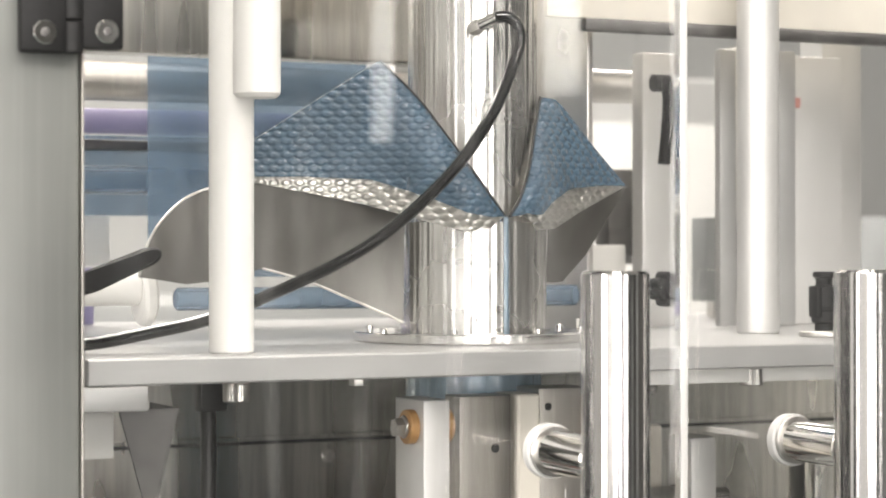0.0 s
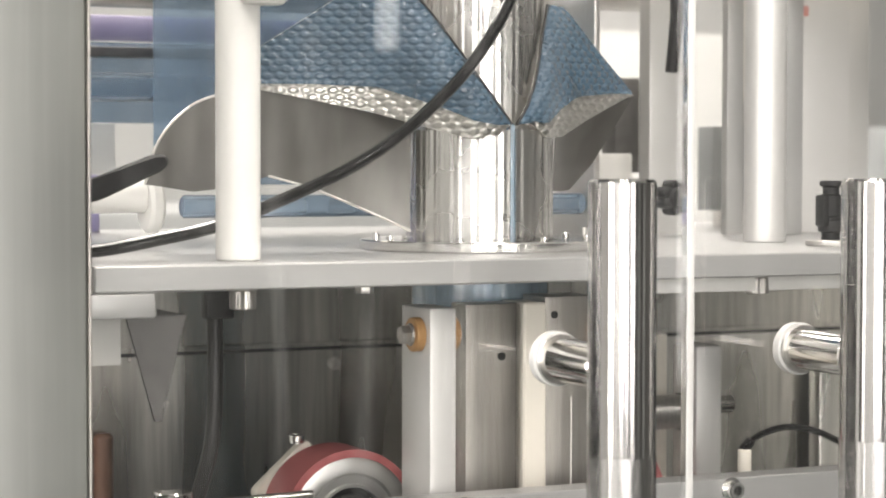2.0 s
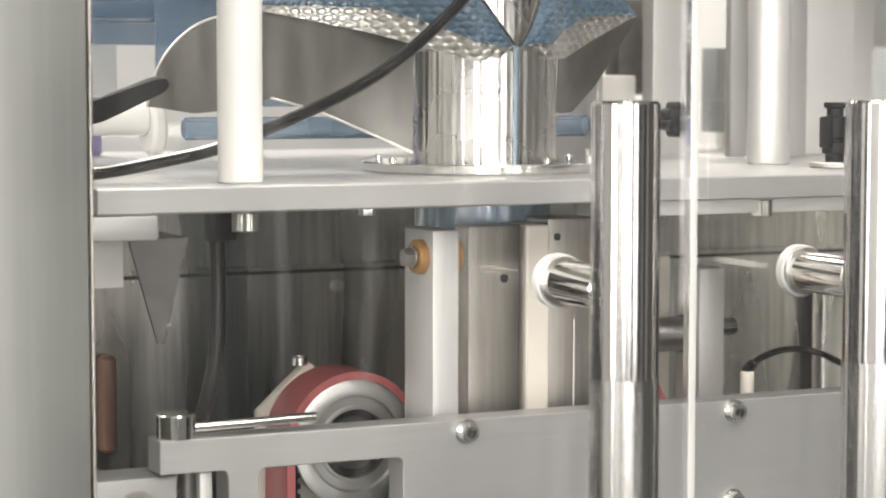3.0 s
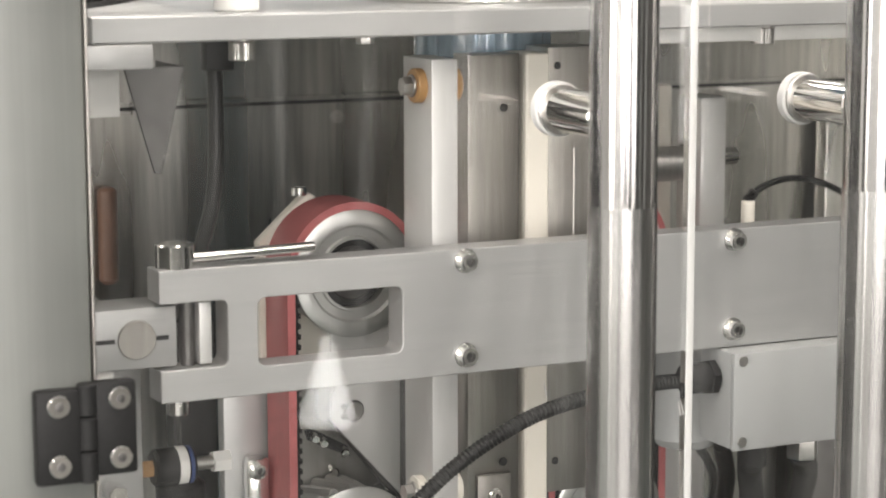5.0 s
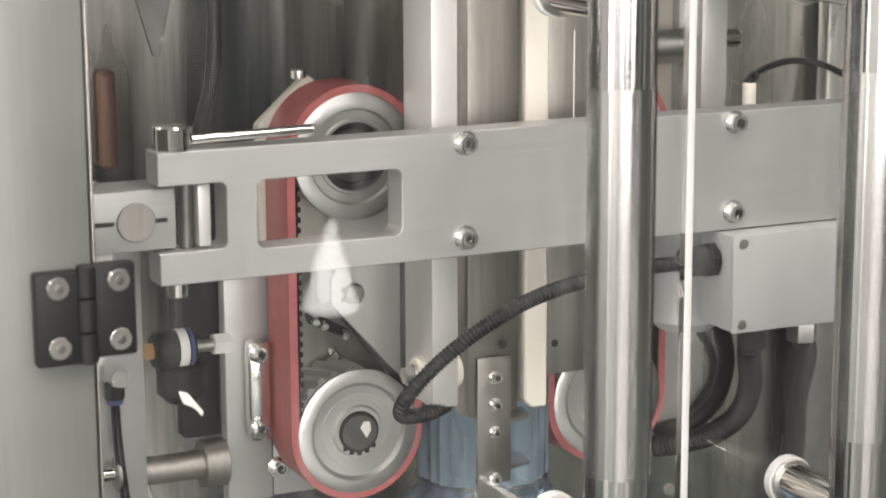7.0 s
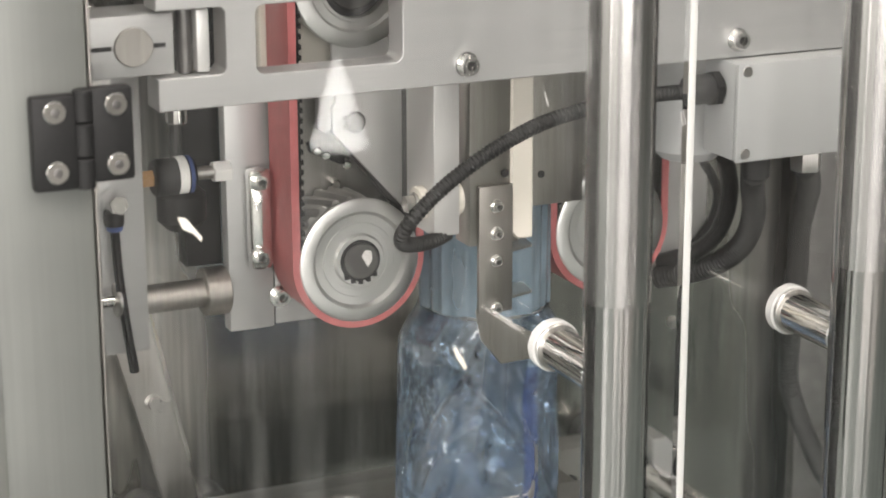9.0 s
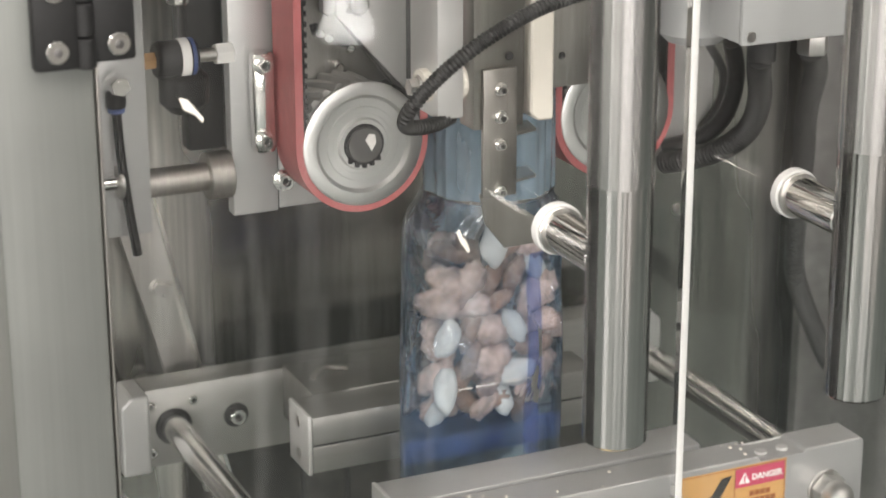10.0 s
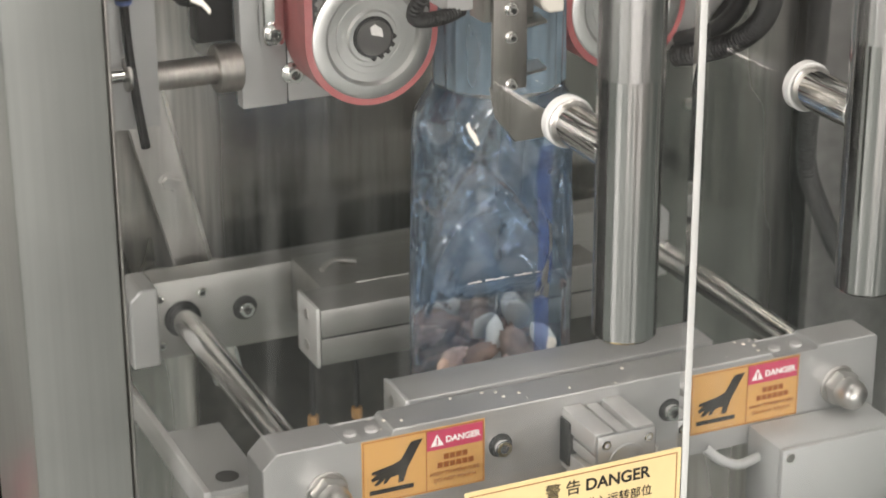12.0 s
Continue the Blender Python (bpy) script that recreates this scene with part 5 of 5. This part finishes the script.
    for q in ((bx0 + .0065, bz1 - .0065), (bx1 - .0065, bz1 - .0065), (bx0 + .0065, bz0 + .0065), (bx1 - .0065, bz0 + .0065)):
        part("lid_screw", cyl((q[0], y0 - .0568, q[1]), (q[0], y0 - .058, q[1]), 0.004, 18, 0.0003), STEEL, tb)
    part("box_cable", sweep([(0.442, y0 - .02, 0.660), (0.424, y0 - .018, 0.655), (0.409, y0 - .012, 0.660), (0.400, y0 - .004, 0.668)], 0.0042, 12), GREYBOX, tb)
    return j


def rear_jaw():
    j = thing("rear_jaw", "milled aluminium rear sealing jaw bar on guide rods", "sealing jaw", (0.29, YR, 0.662))
    y0, y1 = YR, YR + 0.034
    part("bar", box(0.041, 0.541, y0, y1, 0.662, 0.738, 0.0012), ALU_SHADED, j)
    for xa, xb, ch in ((0.015, 0.0408, 1), (0.567, 0.5412, -1)):
        bm = prism([(xa, 0.662), (xb, 0.662), (xb, 0.738), (xa + 0.010 * ch, 0.738), (xa, 0.728)], y0 - 0.012, y1, 0.0016)
        part("end_block", bm, ALU, j, "chamfered end block of the bar", smooth=False)
    for x in (XL, XR):
        part("bushing", ring((x, y0 - 0.0002, ZR), (x, y0 - 0.003, ZR), 0.0128, 0.0172, 40), BLACK, j)
        for sx in (-0.021, 0.019):
            for sz in (-0.023, 0.023):
                cap_screw(j, (x + sx, y0, ZR + sz), 0.0042, washer=False)
    for x in (0.126, 0.455):
        part("counterbore", cyl((x, y0 + .0006, ZR), (x, y0 - .0003, ZR), 0.0118, 32, 0.0001), DARK, j)
        cap_screw(j, (x, y0 - .0004, ZR), 0.0072, washer=False)
    part("carrier", box(0.172, 0.42, 0.2652, y0 - 0.0004, 0.690, 0.7420, 0.0012), MIDSTEEL, j)
    part("heat_block", box(0.152, 0.430, 0.2150, 0.2648, 0.7165, 0.7425, 0.0012), ALU_SHADED, j, "milled aluminium seal block")
    part("heat_block", box(0.152, 0.430, 0.2150, 0.2648, 0.690, 0.7145, 0.0012), ALU_SHADED, j)
    part("insulation_strip", box(0.154, 0.428, 0.2160, 0.2640, 0.7147, 0.7163, 0), DARK, j, "dark insulating strip")
    for tx in (0.165, 0.208):
        term = part("heater_terminal", cyl((tx, 0.277, 0.6895), (tx, 0.277, 0.6120), 0.0025, 16), DARK, j, "dark heater lead")
        part("terminal_nut", hexprism((tx, 0.277, 0.6120), (tx, 0.277, 0.6010), 0.0052), BRONZE, term, "brass terminal nut")
    part("end_plate", box(0.1484, 0.1518, 0.2165, 0.2640, 0.688, 0.744, 0.0006), ALU_V, j, "pale end plate of the seal blocks")
    for q in ((0.2405, 0.731), (0.2405, 0.701)):
        part("heater_end", cyl((0.1484, q[0], q[1]), (0.1474, q[0], q[1]), 0.005, 20, 0.0003), STEEL, j)
    part("sheath_tip", sweep([(0.185, 0.30, 0.7435), (0.200, 0.31, 0.7470), (0.222, 0.308, 0.7440)], 0.0026, 10), WORN, j, "brown heat-stained wire sleeve")
    part("push_rod", cyl((0.125, y1 + 0.0004, ZR), (0.125, y1 + 0.22, ZR), 0.0105, 32), ROD, j)
    part("scratch", box(0.205, 0.255, 0.262, 0.2635, 0.7426, 0.7428, 0), WHITEINK, j)
    return j


fj, rj = front_jaw(), rear_jaw()
for x in (XL, XR):
    g = thing("rod_bushing", "dark steel bushing where the guide rod enters the cabinet", "bushing", (x, 0.48, ZR - 0.021), group="rod bushings")
    part("wall_bushing", ring((x, 0.484, ZR), (x, 0.4996, ZR), 0.0127, 0.0205, 36), DARKSTEEL, g)
push = thing("rod_bushing", "dark steel bushing for the push rod", "bushing", (0.125, 0.45, ZR - .01))
part("wall_bushing", ring((0.125, 0.465, ZR), (0.125, 0.4996, ZR), 0.0107, 0.020, 36), DARKSTEEL, push)
foot = thing("foot_bracket", "bright folded bracket below the guide rod", "bracket", (0.01, 0.2, 0.6))
part("plate", prism([(0.0172, 0.196), (0.066, 0.196), (0.066, 0.319), (0.0172, 0.319)], 0.634, 0.640, 0.001, axis="z"), ALU, foot)
part("lip", box(0.0105, 0.0170, 0.194, 0.43, 0.616, 0.642, 0.001), ALU_V, foot, "bright upright lip")
part("slot", cyl((0.0390, 0.2180, 0.6401), (0.0390, 0.2180, 0.6405), 0.010, 28, 0), DARKSTEEL, foot)
part("leg", box(0.020, 0.060, 0.21, 0.216, 0.054, 0.6336, 0.001), STEEL, foot)
cap_screw(foot, (0.0105, 0.20, 0.629), 0.0045, (-1, 0, 0), False)
guard = thing("side_guard", "grey sheet steel guard beside the door post", "panel", (-0.24, 0.16, 0.0))
part("sheet", box(-0.32, -0.20, 0.150, 0.154, 0.02, 1.2, 0.001), WORN, guard)
lab = part("warning_label", box(-0.30, -0.203, 0.1490, 0.1498, 0.62, 0.72, 0), YELLOW, guard, "orange warning label")
part("danger_field", box(-0.30, -0.203, 0.1482, 0.1488, 0.68, 0.72, 0), PINK, lab)

# ---- behind the deck ----
# film rollers run across the machine
def roller(name, label, x0, x1, y, z, r, mat, endcap=None, cat="roller"):
    t = thing(name, label, cat, (x0, y, z - r))
    part("barrel", cyl((x0, y, z), (x1, y, z), r, 40, 0.002), mat, t)
    if endcap:
        part("end_disc", cyl((x0 - 0.001, y, z), (x0 - 0.010, y, z), r * 1.25, 40, 0.002), endcap, t)
    return t


def backpart(name, label, cat, x0, x1, y0, y1, z0, z1, mat, bevel=0.002):
    t = thing(name, label, cat, ((x0 + x1) / 2, (y0 + y1) / 2, z0))
    part("body", box(x0, x1, y0, y1, z0, z1, bevel), mat, t)
    return t


roller("film_roller", "blue film over a low guide roller", 0.085, 0.4615, 0.36, 1.474, 0.0095, FILMBACK)
roller("roller_end", "white plastic end of a film roller", -0.16, 0.035, 0.30, 1.484, 0.0135, WHITE)
disc = thing("roller_flange", "white plastic flange disc of a film roller", "roller", (0.04, 0.3, 1.455))
part("disc", cyl((0.034, 0.30, 1.477), (0.046, 0.30, 1.477), 0.0225, 40, 0.003), WHITE, disc)
lever = thing("clamp_lever", "black plastic clamping lever", "lever", (0.0, 0.15, 1.48))
part("grip", prism([(-0.11, 1.468), (-0.045, 1.484), (0.000, 1.5045), (0.005, 1.510), (0.002, 1.516), (-0.006, 1.516), (-0.05, 1.499), (-0.11, 1.482)], 0.143, 0.156, 0.002), BLACK, lever)
roller("film_roller", "grey steel film roller across the back", -0.2555, 0.4615, 0.55, 1.668, 0.018, WORN)
roller("film_roller", "grey steel film roller with a dark seat", 0.4685, 0.585, 0.46, 1.672, 0.016, STEEL_H)
roller("film_roller", "lilac printed film on a guide roller", -0.2555, 0.4615, 0.62, 1.636, 0.012, PURPLE)
roller("film_roller", "blue film on a guide roller", -0.2555, 0.4615, 0.60, 1.580, 0.013, FILMBACK)
backpart("cross_member", "brushed grey cross member behind the tube", "beam", -0.2555, 0.4615, 0.60, 0.64, 1.700, 1.86, WALLSTEEL)
backpart("cross_rail", "dark rail behind the film", "rail", -0.2555, 0.4615, 0.64, 0.66, 1.610, 1.620, DARKSTEEL)
backpart("film_web", "blue film web running up behind the rollers", "film", 0.115, 0.33, 0.53, 0.531, 1.49, 1.69, FILMBACK, 0)
backpart("film_web", "blue film web slung across the back", "film", -0.2555, 0.4615, 0.66, 0.661, 1.548, 1.625, FILMBACK, 0)
backpart("white_cover", "white painted cover behind the film", "cover", -0.2555, 0.13, 0.70, 0.72, 1.50, 1.549, WHITE)
backpart("lilac_board", "lilac printed board behind the film", "board", -0.22, 0.12, 0.72, 0.74, 1.4417, 1.498, PURPLE)
frame_ = thing("roller_stand", "steel side plates that carry the film rollers", "stand", (0.46, 0.6, 1.4415))
part("side_plate", box(0.462, 0.468, 0.34, 0.76, 1.4417, 1.86, 0.001), STEEL, frame_)
part("side_plate", box(-0.262, -0.256, 0.34, 0.76, 1.4417, 1.86, 0.001), STEEL, frame_)
# right-hand frame
backpart("top_plate", "stained steel plate above the rollers", "plate", 0.40, 1.20, 0.30, 0.306, 1.716, 1.95, CREAM)
backpart("plate_lip", "dark folded lip of the upper plate", "plate", 0.43, 1.20, 0.285, 0.299, 1.704, 1.715, DARKSTEEL)
backpart("frame_upright", "white frame upright behind the deck", "upright", 0.555, 0.600, 0.40, 0.42, 1.443, 1.700, ALU_V)
backpart("frame_upright", "pale grey frame upright behind the deck", "upright", 0.621, 0.640, 0.37, 0.38, 1.443, 1.703, ALU)
backpart("frame_upright", "grey steel frame upright", "upright", 0.674, 0.700, 0.36, 0.372, 1.443, 1.703, ALU)
backpart("frame_upright", "pale aluminium frame upright", "upright", 0.716, 0.782, 0.40, 0.412, 1.443, 1.703, ALU_V)
backpart("frame_upright", "pale frame upright near the hall", "upright", 0.83, 0.88, 0.50, 0.54, 1.443, 1.80, ALU_V)
backpart("side_board", "pale grey machine side board", "board", 0.48, 0.545, 0.52, 0.53, 1.47, 1.66, GREYBOX)
lev2 = thing("crank_lever", "black cranked clamp lever on the upright", "lever", (0.53, 0.33, 1.59))
part("hub", cyl((0.524, 0.33, 1.665), (0.541, 0.33, 1.665), 0.008, 20), BLACK, lev2)
part("grip", sweep([(0.538, 0.33, 1.668), (0.541, 0.33, 1.65), (0.539, 0.33, 1.62), (0.536, 0.33, 1.592)], 0.006, 14), BLACK, lev2)
knob = thing("star_knob", "black star knob on a stud", "knob", (0.487, 0.25, 1.46))
bm = cyl((0.487, 0.234, 1.481), (0.487, 0.254, 1.481), 0.0105, 24, 0.003)
for k in range(7):
    a = 2 * math.pi * k / 7
    cyl((0.487 + .0105 * math.cos(a), 0.236, 1.481 + .0105 * math.sin(a)), (0.487 + .0105 * math.cos(a), 0.254, 1.481 + .0105 * math.sin(a)), 0.0050, 14, 0.0015, bm)
part("grip", bm, BLACK, knob)
part("stud", cyl((0.487, 0.254, 1.481), (0.487, 0.33, 1.481), 0.004, 16), STEEL, knob)
vial = thing("level_fitting", "black cylindrical fitting with a flange on the deck", "fitting", (0.58, 0.16, 1.4415))
part("flange", cyl((0.585, 0.155, 1.4417), (0.585, 0.155, 1.4465), 0.021, 32), STEEL, vial)
part("body", lathe((0.585, 0.155, 1.4467), (0.585, 0.155, 1.496), [(0, 0), (0, .0078), (.006, .0078), (.007, .0105), (.016, .0105), (.017, .0092), (.019, .0092), (.020, .0108), (.037, .0108), (.038, .0070), (.044, .0070), (.045, .0095), (.0485, .0095), (.0493, .0085), (.0493, 0)], 32), BLACK, vial, "grooved black plastic body")
part("side_clip", box(0.5722, 0.5782, 0.147, 0.160, 1.458, 1.484, 0.0015), BLACK, vial)
pin_ = thing("deck_stud", "small steel stud on the deck", "stud", (0.366, 0.17, 1.4497))
part("stud", cyl((0.372, 0.196, 1.4498), (0.372, 0.196, 1.4585), 0.0022, 12), STEEL, pin_)
# machines and windows far behind in the hall
for k, (x0, x1, y, z0, z1, m_) in enumerate(((0.2, 1.3, 2.6, 0.0, 1.42, GREYBOX), (1.5, 2.6, 3.2, 0.0, 1.95, ALU_V), (2.7, 3.3, 2.8, 0.0, 1.6, HALLDARK))):
    t = thing("far_machine", "pale packing machine standing further back in the hall", "machine", ((x0 + x1) / 2, y + .4, 0), group="far machines")
    part("housing", box(x0, x1, y, y + 0.8, z0 + 0.1, z1, 0.02), m_, t)
    part("plinth", box(x0 + .03, x1 - .03, y + .03, y + 0.77, 0, z0 + 0.0995, 0.005), HALLDARK, t)
    part("panel", box(x0 + 0.1, x1 - 0.1, y - 0.012, y - 0.001, z0 + 0.5, z1 - 0.12, 0.004), WHITE, t)

# unseen dark posts and blocks added behind the camera; polished tubes mirror them darkly
for k, (x, y, w, h) in enumerate(((-3.6, -5.2, 0.5, 1.9), (-0.95, -6.4, 0.35, 3.69), (0.55, -6.4, 0.35, 3.69), (2.05, -6.4, 0.35, 3.69), (3.55, -6.4, 0.35, 3.69), (3.0, -4.2, 0.7, 1.5))):
    t = thing("dark_mirror_post" if h > 3 else "dark_mirror_block", "unseen dark grey post added for dark bands in the tubes" if h > 3 else "unseen dark grey block added for dark bands in the tubes", "pillar" if h > 3 else "cabinet", (x, y, 0), group="hall pillars" if h > 3 else "")
    part("body", box(x - w / 2, x + w / 2, y - w / 2, y + w / 2, 0, h, 0.01), HALLDARK, t)

# tall white tube lamps hung in the hall, seen mirrored in the acrylic
for x, y, r, z in ((2.29, -5.0, 0.035, 1.87), (2.95, -5.0, 0.06, 2.05)):
    t = thing("tube_lamp", "white glowing tube lamp hung upright in the hall", "lamp", (x, y, z), group="tube lamps")
    part("tube", cyl((x, y, z), (x, y, z + 1.2), r, 24, 0.01), TUBELAMP, t)
    part("hanger", cyl((x, y, z + 1.2), (x, y, 3.7), 0.008, 10), DARKSTEEL, t)

# glowing cone added on the walkway to make the acrylic's white triangular reflection
cone = thing("reflection_cone", "glowing white cone added to mirror a triangle in the acrylic", "lamp", (1.61, -3.92, 0.0))
part("shade", lathe((1.61, -3.92, 0.0), (1.61, -3.92, 0.41), [(.17, 0), (.17, .070), (.18, .075), (.40, .010), (.41, 0)], 32), CONEGLOW, cone)
part("stand", cyl((1.61, -3.92, 0.0), (1.61, -3.92, 0.1698), 0.03, 24), DARKSTEEL, cone)
tab = thing("red_tag", "small red plastic tag on the frame", "tag", (0.719, 0.395, 1.65))
part("tag", box(0.710, 0.728, 0.392, 0.396, 1.652, 1.662, 0.001), PINKTAG, tab)
for q, w, h, m_ in (((0.60, 0.55, 1.47), 0.05, 0.05, WHITE), ((0.66, 0.62, 1.50), 0.03, 0.10, DARKSTEEL), ((0.80, 0.62, 1.46), 0.07, 0.09, HALLDARK), ((0.86, 0.66, 1.58), 0.05, 0.16, CREAM), ((0.50, 0.60, 1.585), 0.05, 0.035, WHITE), ((0.52, 0.62, 1.56), 0.035, 0.022, BRONZE)):
    t = thing("frame_bracket", "small machine bracket behind the frame", "bracket", q, group="frame brackets")
    part("body", box(q[0] - w / 2, q[0] + w / 2, q[1], q[1] + 0.03, q[2], q[2] + h, 0.002), m_, t)
    part("stem", box(q[0] - 0.006, q[0] + 0.006, q[1] + 0.0302, q[1] + 0.045, 1.4417, q[2] + h, 0.001), STEEL, t)

# ---- snack portions ----


def snack_mesh(kind, seed):
    rnd = random.Random(seed)
    bm = bmesh.new()
    bmesh.ops.create_icosphere(bm, subdivisions=3, radius=1)
    sx, sy, sz = {"w": (0.0105, 0.008, 0.0185), "p": (0.0195, 0.0065, 0.0130), "t": (0.0195, 0.0065, 0.0095)}[kind]
    k = rnd.uniform(0.85, 1.15)
    for v in bm.verts:
        n = noise.noise(v.co * 1.3 + Vector((seed, 0, 0))) * 0.22 + noise.noise(v.co * 3.5 + Vector((0, seed, 0))) * (0.03 if kind == "w" else 0.38)
        d = v.co * (1 + n)
        v.co = Vector((d.x * sx, d.y * sy, d.z * sz)) * k
    me = bpy.data.meshes.new("snack_piece")
    bm.to_mesh(me)
    bm.free()
    for p in me.polygons:
        p.use_smooth = True
    me.materials.append({"w": SNACK_W, "p": SNACK_P, "t": SNACK_T}[kind])
    return me


SNACKS = [(k, snack_mesh(k, i + 1)) for i, k in enumerate("wwppptttwpt")]


def portion(seed, palette):
    rnd = random.Random(seed)
    t = thing("snack_portion", "portion of pink and white snack pieces in the bag", "snacks", (CX, CY, 0.75), group="snack portions")
    pieces = []
    n = 0
    for row in range(7):
        z = 0.016 + row * 0.0235
        half = 0.056 - 0.002 * abs(row - 2)
        for col in range(5):
            for layer in (-1, 1):
                if rnd.random() < (0.16 if row < 6 else 0.55):
                    continue
                kind = palette[n % len(palette)]
                me = rnd.choice([m for k, m in SNACKS if k == kind])
                ob = new("snack_piece", me)
                ob.parent = t
                x = -half + 2 * half * (col + 0.5) / 5 + rnd.uniform(-.006, .006)
                dep = min(0.010, 0.002 + row * 0.004)
                rest = pose(x - 0.002, layer * dep + rnd.uniform(-.002, .002), z + rnd.uniform(-.005, .005), rnd.uniform(-25, 25), rnd.uniform(-70, 70), rnd.uniform(-25, 25))
                a, q = rnd.uniform(0, 6.28), rnd.uniform(0, 0.022)
                above = pose(q * math.cos(a), q * math.sin(a), 0.36 + row * 0.05 + rnd.uniform(0, .04), rnd.uniform(-40, 40), rnd.uniform(-40, 40), 0)
                pieces.append((ob, above, rest, row))
                n += 1
    return t, pieces


def bag_seal(n):
    """The crimped foot of a filled bag, which goes down with its portion."""
    t = thing("bag_seal", "crimped dark blue seal at the foot of a bag", "seal", (CX - 0.0045, CY, 0.724), group="bag seals")
    part("film", surface(lambda u, v: Vector((CX - 0.0045 + 0.150 * (u - .5), CY + 0.0008 * math.sin(60 * v) + (0.001 + 0.006 * v * v) * math.sin(5 * u + n), 0.718 + 0.021 * v)), 40, 24, 0.0003), FILMHEM, t).visible_shadow = False
    return t


PORTIONS = [(portion(11, "ptwptp"), 7.58, bag_seal(0)), (portion(22, "wptptwtp"), 9.27, bag_seal(2)), (portion(33, "ptwpwtp"), 10.96, bag_seal(4))]

# ---- movement ----
CYCLE = 1.69


def motions():
    """One machine cycle after another: the jaws shut, the seam heater presses, a portion drops, the film is pulled down."""
    shut = [9.27 + CYCLE * k for k in range(-6, 4)]
    jaw = []
    for s in shut:
        jaw += [(s - 0.44, 0.0), (s - 0.12, 1.0), (s + 0.19, 1.0), (s + 0.36, 0.72), (s + 0.56, 0.30), (s + 0.72, 0.06), (s + 0.86, 0.0)]
    heat = []
    for s in shut:
        heat += [(s - 0.48, 0.0), (s - 0.36, 1.0), (s + 0.10, 1.0), (s + 0.28, 0.0)]

    def clipped(keys):
        def at(t):
            for (a, u), (b, v) in zip(keys, keys[1:]):
                if a <= t <= b:
                    return u + (v - u) * (t - a) / (b - a)
            return keys[-1][1]
        inner = [(t, v) for t, v in keys if 0.02 < t < 11.98]
        return [(0.0, at(0.0))] + inner + [(12.0, at(12.0))]
    base_f, base_r, base_h = fj.location.copy(), rj.location.copy(), heater.location.copy()
    walk(fj, [(t, pose(base_f.x, base_f.y - 0.076 * (1 - v), base_f.z)) for t, v in clipped(jaw)])
    walk(rj, [(t, pose(base_r.x, base_r.y + 0.073 * (1 - v), base_r.z)) for t, v in clipped(jaw)])
    walk(heater, [(t, pose(base_h.x - 0.014 * v, base_h.y, base_h.z)) for t, v in clipped(heat)])
    for (t, pieces), s, seal in PORTIONS:
        rows = [(0.0, 0.0), (s + 0.70, 0.0), (s + 0.81, -0.022), (s + 0.92, -0.105), (s + 1.03, -0.185), (s + 1.14, -0.245), (s + 1.22, -0.255), (s + 1.86, -0.255), (s + 2.02, -0.36), (s + 2.16, -0.62)]
        rows = [r for r in rows if r[0] < 11.995]
        rows.append((12.0, -0.190 if s > 10 else rows[-1][1]))
        for ob in (t, seal):
            x, y, z = ob.location
            walk(ob, [(a, pose(x, y, z + d)) for a, d in rows])
        for ob, above, rest, row in pieces:
            land = s + 0.012 * row
            walk(ob, [(0.0, above), (s - 0.16, above), (land, rest), (12.0, rest)])

    # the belt wheels make one turn for each bag
    for ob, sense in TURNING:
        x, y, z = ob.location
        keys, turn = [], 0.0
        for s in shut:
            for k, f in enumerate((0.0, 0.12, 0.30, 0.50, 0.70, 0.88, 1.0)):
                t = s + 0.72 + 0.06 * k
                if 0.02 < t < 12.0:
                    keys.append((t, turn + 360 * f))
            if s + 1.08 > 0.02:
                turn += 360
        keys = [(0.0, keys[0][1])] + keys + [(12.0, keys[-1][1])]
        walk(ob, [(t, pose(x, y, z, 0, sense * a, 0)) for t, a in keys])


motions()
